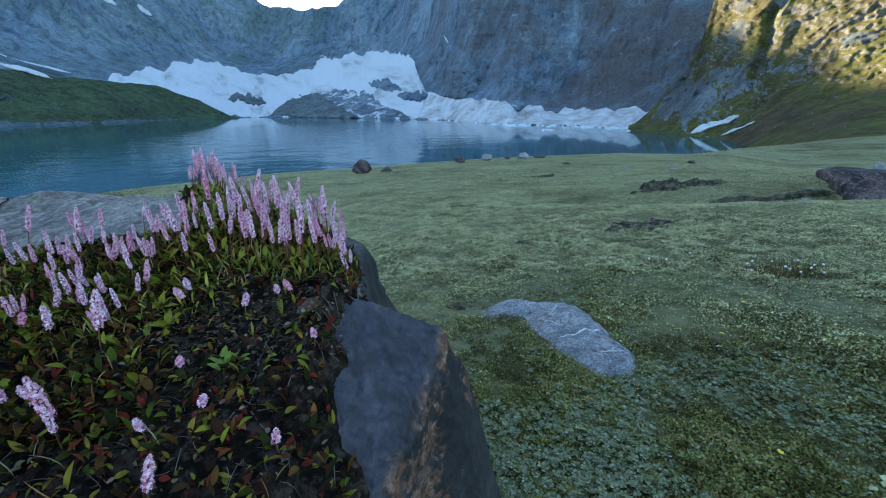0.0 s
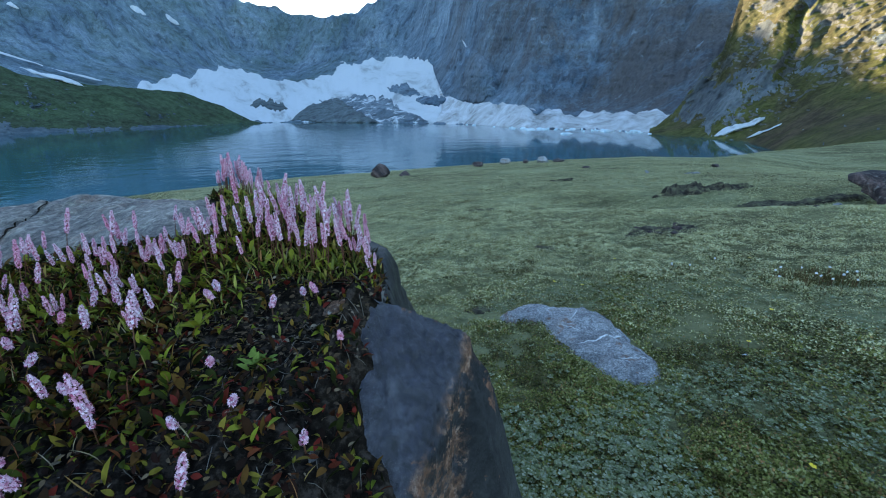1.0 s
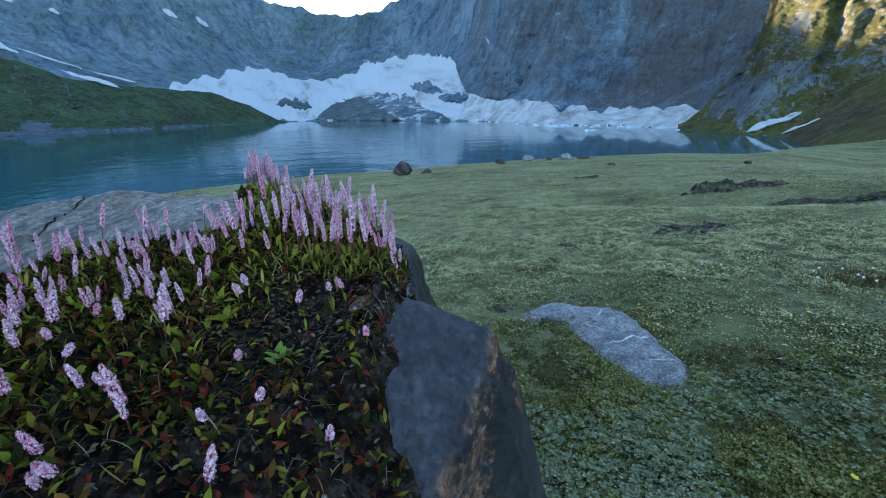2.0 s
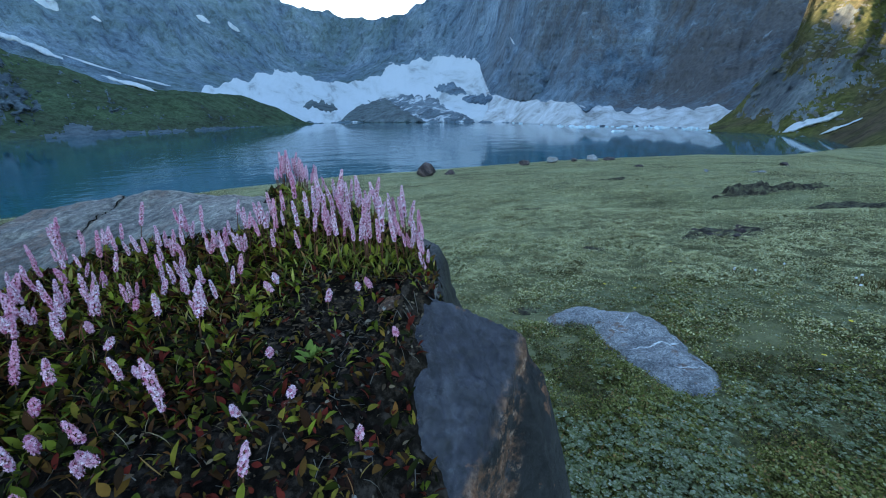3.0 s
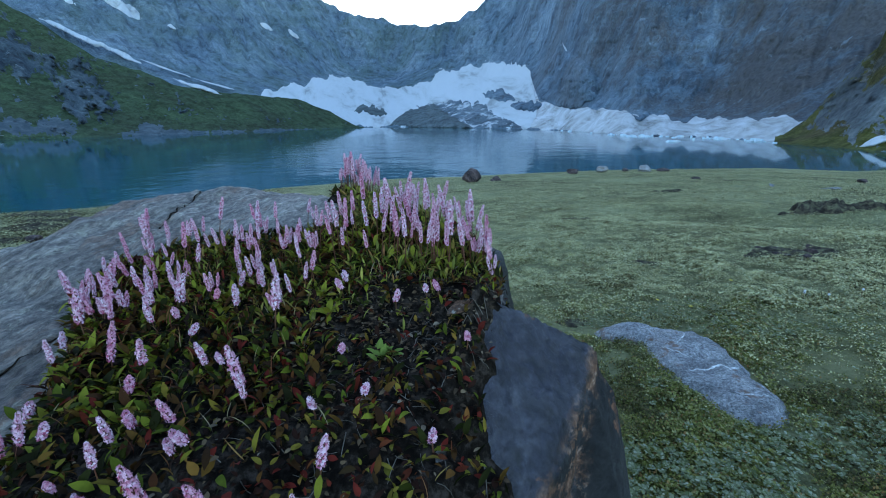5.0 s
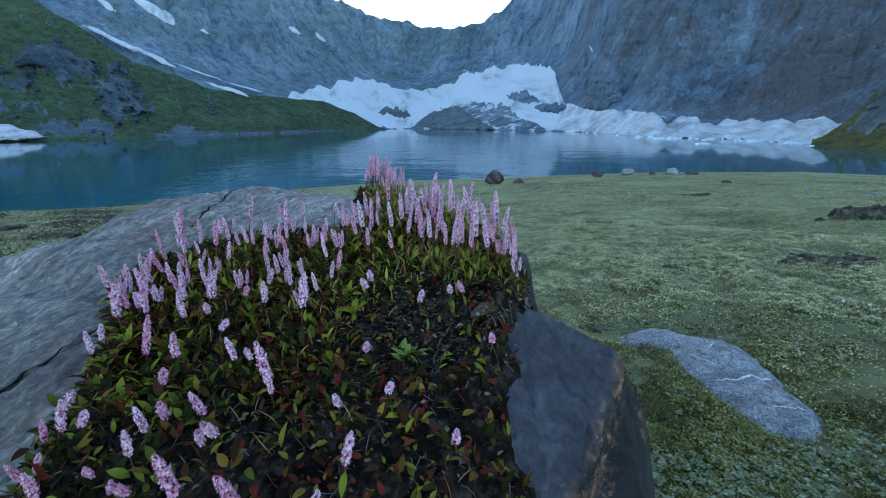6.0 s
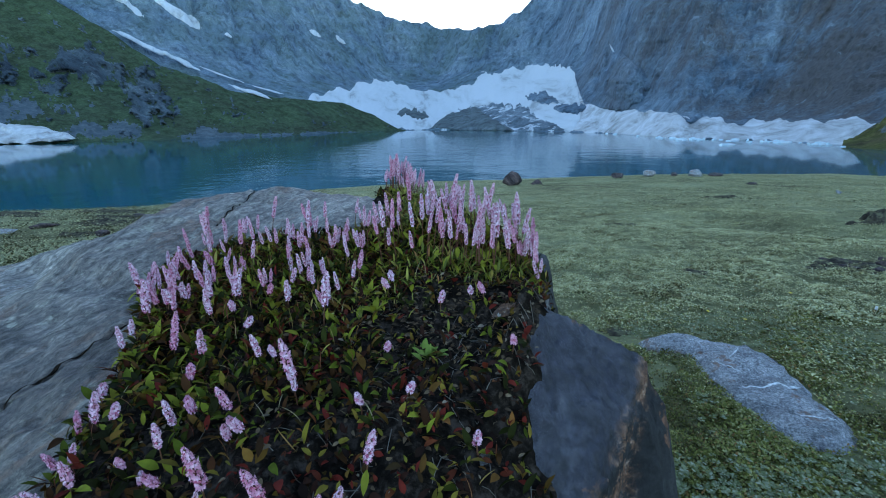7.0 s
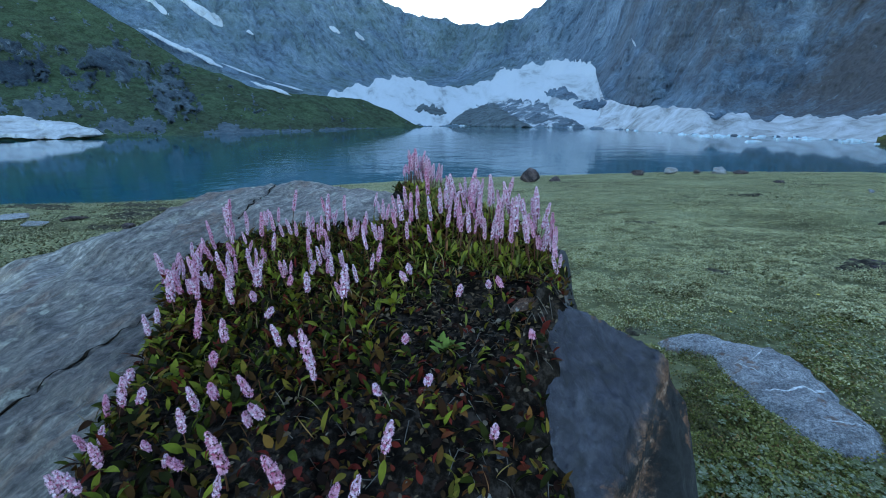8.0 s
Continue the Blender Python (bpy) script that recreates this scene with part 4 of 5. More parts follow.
# dark strips added along the boulder's cracks in place of their deep shade
for x0, y0, x1, y1 in ((-0.83, -0.06, -0.778, 0.26), (-0.778, 0.26, -0.755, 0.43), (-0.935, 0.95, -0.905, 0.84), (-0.905, 0.84, -0.88, 0.735)):
    t = np.linspace(0, 1, 60)
    wob = 0.004 * vnoise(t * 7, 0 * t, 0, 77)
    cx, cy = x0 + t * (x1 - x0) - wob, y0 + t * (y1 - y0) - wob
    w = 0.0009 * (1 + 0.7 * fbm(t * 11, 0 * t, 0, 3, 78))
    dx, dy = (y1 - y0), -(x1 - x0)
    ln = math.hypot(dx, dy)
    rows = []
    for s in (-1.6, -0.6, 0.6, 1.6):
        sx, sy = cx + s * w * dx / ln, cy + s * w * dy / ln
        rows.append(np.stack(roughen(sx, sy, boulder_top(sx, sy) - cracks(sx, sy) + 0.008, 0.013, 11, 4.0), -1))
    rows = np.stack(rows, 1)
    part("crack_fill", mesh_from("crack_fill", rows.reshape(-1, 3), grid_faces(60, 4), SOIL), boulder, "dark strip standing in for the shade in a narrow crack")


# ---- stones in the meadow ----
def meadow_z(x, y):
    return float(meadow_height(np.array(float(x)), np.array(float(y))))


def stone_shape(x, y):
    """The flat stone: how far inside its outline, and its height."""
    u, w = (x - 0.77) * 0.98 + (y - 2.09) * 0.17, -(x - 0.77) * 0.17 + (y - 2.09) * 0.98
    main = 1 - (np.abs(u) / (0.21 + 0.09 * w)) ** 2.3 - (np.abs(w) / 0.48) ** 2.3
    lump = 1 - ((x - 0.47) / 0.17) ** 2 - ((y - 2.47) / 0.15) ** 2
    k = np.maximum(main, lump) + 0.35 * fbm(x * 5, y * 5, 0, 4, 91)
    h = meadow_height(x, y) + 0.085 * ease(-0.25, 0.9, k) ** 0.7 - 0.035 + 0.008 * fbm(x * 16, y * 16, 0, 5, 93, 0.6)
    return k, h


xs, ys = np.arange(0.2, 1.2, 0.007), np.arange(1.4, 2.8, 0.007)
x, y = np.meshgrid(xs, ys, indexing="ij")
k, h = stone_shape(x, y)
f = grid_faces(len(xs), len(ys))
f = f[(k.reshape(-1)[f] > -0.3).any(1)]
used = np.unique(f)
renum = np.zeros(x.size, int)
renum[used] = np.arange(len(used))
stone = tagged(new("flat_stone", mesh_from("flat_stone", np.stack([x, y, h], -1).reshape(-1, 3)[used], renum[f], STONE)),
               "flat grey stone with white veins, sunk in the turf", "stone")
for k, (x0, y0, x1, y1, w) in enumerate(((0.66, 1.98, 0.92, 2.08, 0.007), (0.68, 2.24, 0.76, 2.38, 0.004), (0.80, 1.78, 0.92, 1.80, 0.003), (0.70, 2.12, 0.60, 2.22, 0.003))):
    t = np.linspace(0, 1, 40)
    vx = x0 + (x1 - x0) * t + 0.004 * fbm(t * 7, 0 * t, k, 3, 95)
    vy = y0 + (y1 - y0) * t + 0.006 * fbm(t * 7, 0 * t, k + 9, 3, 97)
    ww = w * (0.35 + 0.65 * np.abs(fbm(t * 9, 0 * t, k, 3, 99) + 0.6)) * np.sin(np.pi * t) ** 0.4
    rows = np.stack([np.stack([vx, vy - s * ww, stone_shape(vx, vy - s * ww)[1] + 0.002 * (1 - s * s) + 0.0005], -1) for s in (-1.0, 0.0, 1.0)], 1)
    part("quartz_vein", mesh_from("quartz_vein", rows.reshape(-1, 3), grid_faces(40, 3), VEIN), stone, "white quartz vein")


def loose_rock(x, y, w, d, h, mat, label, seed, name="rock", sink=0.25, turn=0.0, group=""):
    """A weathered rock: a lumpy block with broken faces."""
    bm = bmesh.new()
    bmesh.ops.create_icosphere(bm, subdivisions=4, radius=1.0)
    co = np.array([v.co[:] for v in bm.verts])
    rng = np.random.RandomState(seed)
    for _ in range(14):
        nrm = rng.normal(size=3)
        nrm /= np.linalg.norm(nrm)
        off = co @ nrm - rng.uniform(0.35, 0.8)
        co -= np.clip(off, 0, None)[:, None] * nrm * 0.9
    co *= 1 + 0.10 * fbm(co[:, 0] * 2 + seed, co[:, 1] * 2, co[:, 2] * 2, 5, seed, 0.6)[:, None]
    co *= np.array([w / 2, d / 2, h / (2 - 2 * sink)])
    co[:, 2] += h / (2 - 2 * sink) * (1 - 2 * sink)
    for v, c in zip(bm.verts, co):
        v.co = c
    me = bpy.data.meshes.new(name)
    bm.to_mesh(me)
    bm.free()
    me.materials.append(mat)
    me.polygons.foreach_set("use_smooth", [True] * len(me.polygons))
    return tagged(part(name, me, m=pose(x, y, meadow_z(x, y), 0, 0, turn)), label, "rock", group)


FAR = "stones scattered along the brow"
loose_rock(-2.95, 17.5, 1.15, 0.9, 0.72, DARKROCK, "dark brown weathered rock at the brow of the meadow", 3, turn=20)
loose_rock(-1.95, 17.8, 0.7, 0.5, 0.25, DARKROCK, "low dark stone beside a larger rock", 4)
loose_rock(2.7, 21.5, 0.62, 0.5, 0.34, STONE, "pale grey stone on the meadow brow", 5, group=FAR)
loose_rock(4.4, 21.0, 0.85, 0.6, 0.36, STONE, "pale grey stone on the meadow brow", 6, group=FAR)
loose_rock(3.7, 21.5, 0.5, 0.4, 0.2, DARKROCK, "dark stone on the meadow brow", 7, group=FAR)
loose_rock(1.3, 21.0, 0.8, 0.5, 0.25, DARKROCK, "dark stone on the meadow brow", 8, group=FAR)
loose_rock(5.2, 21.0, 0.6, 0.4, 0.2, DARKROCK, "dark stone on the meadow brow", 9, group=FAR)
loose_rock(4.7, 15.0, 0.35, 0.3, 0.10, DARKROCK, "small dark turf-covered stone", 10)
loose_rock(6.0, 10.7, 0.62, 0.3, 0.09, STONE, "flat pale stone lying in the turf", 12, turn=10)
loose_rock(5.2, 11.5, 0.2, 0.2, 0.10, STONE, "small pale stone in the turf", 13)
loose_rock(8.2, 13.5, 0.35, 0.3, 0.13, DARKROCK, "small dark stone in the turf", 14)
loose_rock(17.5, 16.5, 0.7, 0.5, 0.4, STONE, "grey stone at the foot of the slope", 15)
loose_rock(6.15, 5.45, 2.1, 1.1, 0.50, DARKROCK, "low dark purple-brown boulder on the turf", 17, name="dark_boulder", turn=-38)
loose_rock(5.10, 5.65, 0.17, 0.14, 0.10, STONE, "small pale stone beside the dark boulder", 18)
loose_rock(4.95, 5.75, 0.2, 0.12, 0.07, DARKROCK, "small grey stone beside the dark boulder", 19)
for k, (sx, sy, sw) in enumerate(((2.2, 4.5, 0.22), (2.36, 4.42, 0.16), (2.27, 4.66, 0.2), (2.48, 4.6, 0.14), (2.1, 4.72, 0.12), (2.55, 4.78, 0.12))):
    loose_rock(sx, sy, sw, sw * 0.7, 0.05, DARKROCK, "dark stone in a bare earthy hollow", 20 + k, name="small_stone", turn=k * 50, group="stones in the hollow")
for k, (sx, sy, sw, mt) in enumerate(((-13.96, 5.96, 1.5, STONE), (-11.85, 5.4, 0.8, STONE), (-11.96, 6.22, 0.9, DARKROCK), (-8.9, 5.5, 0.4, DARKROCK), (-12.0, 8.5, 0.8, DARKROCK))):
    loose_rock(sx, sy, sw, sw * 0.7, 0.13, mt, "flat stone lying in brown turf", 30 + k, name="flat_rock", turn=k * 35, group="flat stones in the turf")

xs = float(soil_z(np.array(-0.155), np.array(0.511)))
flake = loose_rock(-0.155, 0.511, 0.075, 0.030, 0.014, RUST, "thin brown stone flake on the dark soil", 61, name="stone_flake", turn=55)
flake.matrix_basis = pose(-0.155, 0.511, xs + 0.012, 8, -6, 55)


def earth_patch(name, x, y, sx, sy, rise, mat, label, seed):
    """A worn spot in the turf: bare lumpy earth with a frayed edge."""
    xs, ys = np.linspace(x - 1.5 * sx, x + 1.5 * sx, 60), np.linspace(y - 1.5 * sy, y + 1.5 * sy, 60)
    gx, gy = np.meshgrid(xs, ys, indexing="ij")
    k = 1 - ((gx - x) / sx) ** 2 - ((gy - y) / sy) ** 2 + 0.9 * fbm(gx * 2.2 / sx ** 0.5, gy * 2.2 / sy ** 0.5, 0, 4, seed, 0.6)
    z = meadow_height(gx, gy) + rise * ease(-0.2, 0.8, k) * (1 + 0.7 * fbm(gx * 9, gy * 9, 0, 4, seed + 5)) - 0.03 * ease(0.0, -0.5, k)
    f = grid_faces(60, 60)
    f = f[(k.reshape(-1)[f] > -0.4).any(1)]
    used = np.unique(f)
    renum = np.zeros(gx.size, int)
    renum[used] = np.arange(len(used))
    return tagged(new(name, mesh_from(name, np.stack([gx, gy, z], -1).reshape(-1, 3)[used], renum[f], mat)), label, "earth")


earth_patch("bare_earth", 2.32, 4.6, 0.34, 0.24, 0.03, EARTH, "bare dark earth with stones in a worn hollow", 171)
earth_patch("turf_bank", 4.35, 7.35, 0.75, 0.22, 0.10, EARTH, "low brown eroded bank in the turf", 173)
earth_patch("turf_bank", 5.0, 6.3, 1.0, 0.12, 0.05, EARTH, "low brown eroded bank in the turf", 175)
earth_patch("bare_earth", 0.95, 4.15, 0.13, 0.07, 0.012, EARTH, "small bare brown spot in the turf", 177)
earth_patch("bare_earth", 0.5, 6.8, 0.35, 0.10, 0.02, EARTH, "small bare brown spot in the turf", 179)
earth_patch("bare_earth", 2.9, 11.0, 0.4, 0.12, 0.03, EARTH, "small bare brown spot in the turf", 181)
for k, (x, y, sx, sy) in enumerate(((-11.3, 7.1, 0.8, 0.4), (-12.4, 8.2, 0.9, 0.35), (-16.8, 8.0, 1.3, 0.5), (-9.7, 5.5, 0.5, 0.2), (-14.5, 9.5, 1.2, 0.5), (-10.2, 7.6, 0.6, 0.3))):
    earth_patch("bare_earth", x, y, sx, sy, 0.05, EARTH, "low brown earth bank in the turf by the brow", 191 + k)
earth_patch("bare_earth", 0.18, 2.62, 0.09, 0.06, 0.012, EARTH, "small bare brown spot in the turf", 183)


# ---- knotweed flowers on the boulder ----
def tube(pts, r0, r1, sides=5):
    """A tapered stalk along points."""
    v, f = [], []
    for i, p in enumerate(pts):
        r = r0 + (r1 - r0) * i / (len(pts) - 1)
        for s in range(sides):
            a = 2 * math.pi * s / sides
            v.append((p[0] + r * math.cos(a), p[1] + r * math.sin(a), p[2]))
    for i in range(len(pts) - 1):
        for s in range(sides):
            t = (s + 1) % sides
            f.append((i * sides + s, i * sides + t, (i + 1) * sides + t, (i + 1) * sides + s))
    return v, f


def bend(t, lean, height):
    return (lean * t ** 1.7, 0.25 * lean * math.sin(t * 3), height * t)


def make_flower(height, length, radius, lean, seed):
    """A flower stalk: an Empty with its stem, spike of florets and stem leaf."""
    rng = random.Random(seed)
    top = tagged(new("knotweed_flower"), "pink knotweed flower spike on a thin red stem", "flower", "knotweed flowers on the boulder")
    stem_h = height - length
    v, f = tube([bend(t / 7 * stem_h / height, lean, height) for t in range(8)] , 0.0014, 0.0009)
    part("stem", mesh_from("stem", v, f, STEM), top, "thin reddish stem")
    v, f = [], []
    count = int(40 + 430000 * length * radius)
    for i in range(count):
        t = (i + 0.5) / count
        c = Vector(bend((stem_h + t * length) / height, lean, height))
        taper = min(1.0, 0.70 + 2.5 * t) * min(1.0, 0.30 + 2.0 * (1 - t))
        a = i * 2.39996 + rng.uniform(-0.3, 0.3)
        out = Vector((math.cos(a), math.sin(a), rng.uniform(-0.1, 0.55))).normalized()
        p = c + Vector((out.x, out.y, 0)) * radius * taper * rng.uniform(0.45, 1.12)
        side = out.cross(Vector((0, 0, 1))).normalized()
        up = side.cross(out)
        s = rng.uniform(0.0017, 0.0030) * (0.65 + 0.35 * taper)
        b = len(v)
        v.append(tuple(p))
        for k in range(5):
            w = k * 2 * math.pi / 5 + rng.uniform(-0.2, 0.2)
            w2 = w + 0.63
            q = p + out * s * rng.uniform(0.5, 0.9) + (side * math.cos(w) + up * math.sin(w)) * s * 1.1
            q2 = p + out * s * 0.35 + (side * math.cos(w2) + up * math.sin(w2)) * s * 0.55
            v += [tuple(q), tuple(q2)]
        for k in range(5):
            n0, n1, n2 = b + 1 + 2 * k, b + 2 + 2 * k, b + 1 + 2 * ((k + 4) % 5) + 1
            f += [(b, n2, n0), (b, n0, n1)]
    core, cf = tube([tuple(Vector(bend((stem_h + t / 6 * length * 0.96) / height, lean, height))) for t in range(7)], radius * 0.55, radius * 0.3, 6)
    b = len(v)
    v += core
    f += [tuple(b + i for i in q) for q in cf]
    me = mesh_from("spike", v, f, PETAL, False)
    me.materials.append(STEM)
    me.polygons.foreach_set("material_index", [0] * (len(f) - len(cf)) + [1] * len(cf))
    part("spike", me, top)
    lv, lf = leaf_shape(0.03, 0.005)
    part("leaf", mesh_from("leaf", lv, lf, LEAF), top, "narrow green stem leaf", pose(*bend(0.3, lean, height), -35, 0, rng.uniform(0, 360)))
    return top


def leaf_shape(length, width, droop=0.3, cup=0.35):
    """A pointed leaf, folded along its midrib."""
    v, f = [], []
    n0 = 5
    for i in range(n0):
        t = i / (n0 - 1)
        w = width * (math.sin(math.pi * min(1, t * 0.92 + 0.06)) ** 0.8) if 0 < i < n0 - 1 else width * 0.06
        yy, zz = length * t, length * (0.25 * t - droop * t * t)
        v += [(-w, yy, zz + w * cup), (0, yy, zz), (w, yy, zz + w * cup)]
    for i in range(n0 - 1):
        a = 3 * i
        f += [(a, a + 1, a + 4, a + 3), (a + 1, a + 2, a + 5, a + 4)]
    return v, f


rng = random.Random(12)
forms = [make_flower(h, ln, r, le, 200 + i) for i, (h, ln, r, le) in enumerate((
    (0.134, 0.056, 0.0040, 0.012), (0.150, 0.062, 0.0042, 0.018), (0.104, 0.050, 0.0050, 0.012),
    (0.078, 0.044, 0.0055, 0.012), (0.134, 0.044, 0.0037, 0.018), (0.050, 0.022, 0.0052, 0.012), (0.034, 0.013, 0.0034, 0.008),
    (0.086, 0.050, 0.0056, 0.014), (0.068, 0.036, 0.0056, 0.014), (0.116, 0.032, 0.0030, 0.014)))]
placed = set()


def plant_flower(x, y, form, size=1.0, tip=6.0):
    z = float(soil_z(np.array(x), np.array(y)))
    m = pose(x, y, z - 0.004, rng.uniform(-tip, tip), rng.uniform(-tip, tip), rng.uniform(0, 360)) @ Matrix.Scale(size * rng.uniform(0.78, 1.12), 4)
    if form in placed:
        copy_thing(forms[form], m)
    else:
        forms[form].matrix_basis = m
        placed.add(form)


def cluster(count, x, y, sx, sy, kinds, size, tip=7.0):
    """Flowers in a loose oval stand."""
    for _ in range(count):
        for _try in range(30):
            px, py = rng.gauss(x, sx), rng.gauss(y, sy)
            if abs(px - x) < 2 * sx and abs(py - y) < 2 * sy and float(mat_inside(np.array(px), np.array(py))) > 0.004:
                plant_flower(px, py, rng.choice(kinds), size, tip)
                break


cluster(70, -0.252, 0.67, 0.085, 0.038, (0, 1, 4, 1, 0), 0.84, 6)
cluster(16, -0.155, 0.63, 0.026, 0.024, (0, 2, 4), 0.74, 8)
cluster(40, -0.525, 1.02, 0.040, 0.026, (0, 1, 4, 9), 0.84)
cluster(14, -0.56, 1.02, 0.055, 0.03, (4, 9), 0.70)
cluster(60, -0.53, 0.615, 0.10, 0.045, (0, 2, 2, 4), 0.82, 8)
cluster(16, -0.71, 0.50, 0.055, 0.04, (2, 2, 7), 0.84, 8)
cluster(5, -0.74, 0.57, 0.03, 0.02, (0, 2), 0.84, 8)
cluster(26, -0.58, 0.53, 0.11, 0.04, (2, 3, 8), 0.80, 9)
cluster(10, -0.67, 0.44, 0.05, 0.03, (2, 7), 0.84, 8)
cluster(6, -0.60, 0.45, 0.05, 0.03, (7, 3), 0.84, 8)
# single flowers in the front of the mat: long, middling and short spikes, then buds
LONG = ((-0.80, 0.491), (-0.671, 0.414), (-0.645, 0.345), (-0.556, 0.252), (-0.513, 0.193), (-0.452, 0.243), (-0.377, 0.221), (-0.58, 0.37), (-0.365, 0.341), (-0.405, 0.46),
        (-0.321, 0.231), (-0.656, 0.488), (-0.545, 0.172), (-0.505, 0.175), (-0.521, 0.148), (-0.674, 0.438), (-0.376, 0.352))
MIDDLING = ((-0.66, 0.375), (-0.519, 0.37), (-0.44, 0.372), (-0.418, 0.307), (-0.371, 0.204), (-0.273, 0.228), (-0.248, 0.282), (-0.79, 0.48), (-0.477, 0.477), (-0.56, 0.214), (-0.478, 0.278), (-0.646, 0.459), (-0.255, 0.233), (-0.536, 0.213), (-0.572, 0.245))
SHORT = ((-0.60, 0.285), (-0.505, 0.33), (-0.458, 0.294), (-0.403, 0.28), (-0.386, 0.29), (-0.485, 0.224), (-0.436, 0.23), (-0.511, 0.483), (-0.508, 0.417), (-0.556, 0.447), (-0.352, 0.56), (-0.255, 0.525), (-0.545, 0.259), (-0.429, 0.384), (-0.343, 0.54), (-0.2, 0.55))
BUDS = ((-0.245, 0.365), (-0.153, 0.338), (-0.285, 0.345), (-0.142, 0.44), (-0.454, 0.221), (-0.218, 0.55), (-0.30, 0.43))
for spots, kinds, tip in ((LONG, (7, 7, 2), 9), (MIDDLING, (3, 8), 8), (SHORT, (5, 5), 12), (BUDS, (6,), 12)):
    for k, (px, py) in enumerate(spots):
        plant_flower(px, py, kinds[k % len(kinds)], 0.74 if py < 0.2 else 0.86 if py < 0.26 else 1.0, tip)


# ---- leaves on the boulder ----
def scatter_leaves(name, count, density, length, mat, label, category, seed, lift=(10, 75), breadth=0.125):
    """Many small leaves as one mesh, as dense as density(x, y) tells."""
    nr = np.random.RandomState(seed)
    lv, lf = leaf_shape(1.0, breadth, 0.45)
    lv, lf = np.array(lv), np.array(lf)
    x, y = nr.uniform(-0.92, -0.03, 40 * count), nr.uniform(-0.08, 1.10, 40 * count)
    keep = (nr.rand(len(x)) < density(x, y)) & (mat_inside(x, y) > -0.004)
    x, y = x[keep][:count], y[keep][:count]
    m = len(x)
    s, wide = nr.uniform(*length, m), nr.uniform(0.8, 1.5, m)
    a, b, c = nr.uniform(0, 2 * np.pi, m), np.radians(nr.uniform(*lift, m)), nr.normal(0, 0.44, m)
    q = lv[None] * np.stack([s * wide, s, s], 1)[:, None]
    px, py, pz = q[..., 0], q[..., 1], q[..., 2]
    cc, sc, cb, sb, ca, sa = (f(k)[:, None] for k in (c, b, a) for f in (np.cos, np.sin))
    px, pz = px * cc + pz * sc, -px * sc + pz * cc
    py, pz = py * cb - pz * sb, py * sb + pz * cb
    px, py = px * ca - py * sa, px * sa + py * ca
    z = soil_z(x, y) + nr.uniform(-0.002, 0.012, m)
    V = np.stack([px + x[:, None], py + y[:, None], pz + z[:, None]], -1).reshape(-1, 3)
    F = (lf[None] + (np.arange(m) * len(lv))[:, None, None]).reshape(-1, 4)
    return tagged(new(name, mesh_from(name, V, F, mat)), label, category, kind="stuff")


def bare(x, y):
    """How bare the soil is: an open patch in the middle."""
    return np.exp(-(((x + 0.24) / 0.15) ** 2 + ((y - 0.50) / 0.10) ** 2))


def leafy(x, y):
    k = 0.35 + 0.65 * ease(-0.25, -0.40, x) + 0.5 * np.exp(-(((x + 0.2) / 0.09) ** 2 + ((y - 0.66) / 0.06) ** 2))
    return k * (1 - 0.97 * bare(x, y)) * (1 - 0.85 * ease(0.74, 0.80, y) * ease(1.03, 0.95, y)) * (1 - 0.85 * ease(-0.46, -0.36, x) * ease(0.40, 0.28, y)) * (1 - 0.45 * ease(0.36, 0.24, y))


def low_right(x, y):
    return (x > -0.42) * (y < 0.60) * (1 - 0.7 * bare(x, y))


def strip_moss(x, y):
    return np.exp(-((x + 0.40) / 0.09) ** 2) * ease(0.66, 0.74, y)


scatter_leaves("knotweed_foliage", 6200, leafy, (0.010, 0.024), LEAF, "mat of green knotweed leaves with red ones between", "foliage", 301, (10, 75), 0.155)
scatter_leaves("knotweed_foliage", 3600, lambda x, y: leafy(x, y) * ease(0.40, 0.55, y), (0.007, 0.015), LEAF, "small green leaves at the foot of the flowers", "foliage", 302, (15, 80))
scatter_leaves("autumn_foliage", 2300, low_right, (0.007, 0.016), LEAF_DARK, "dark red and brown small leaves on the soil", "foliage", 303, (5, 75), 0.2)
scatter_leaves("autumn_foliage", 1300, leafy, (0.010, 0.022), LEAF_DARK, "reddish withered leaves among the green ones", "foliage", 305, (0, 70))

scatter_leaves("leaf_litter", 3000, lambda x, y: 0.12 + 0.88 * bare(x, y), (0.003, 0.010), LITTER, "scattered dry brown leaf litter on dark soil", "litter", 313, (-5, 25), 0.2)
scatter_leaves("moss_cushion", 5200, lambda x, y: strip_moss(x, y) + 0.45 * np.exp(-(((x + 0.48) / 0.16) ** 2 + ((y - 0.58) / 0.08) ** 2)), (0.004, 0.010), TURF_LEAF, "pale green moss cushions on the boulder", "moss", 307, (10, 70))

scatter_leaves("red_stalks", 700, leafy, (0.014, 0.032), RED_STALK, "thin reddish leaf stalks among the knotweed leaves", "stalks", 309, (50, 92), 0.022)

def clump_base(x, y):
    """Fresh yellow-green shoots at the foot of the tall flowers and along the moss strip."""
    return np.exp(-(((x + 0.24) / 0.10) ** 2 + ((y - 0.65) / 0.05) ** 2)) + 0.7 * strip_moss(x, y) + 0.25 * np.exp(-(((x + 0.55) / 0.16) ** 2 + ((y - 0.55) / 0.08) ** 2))


scatter_leaves("fresh_shoots", 2600, clump_base, (0.010, 0.026), FRESH, "fresh yellow-green shoots at the foot of the flowers", "foliage", 311, (35, 90), 0.075)

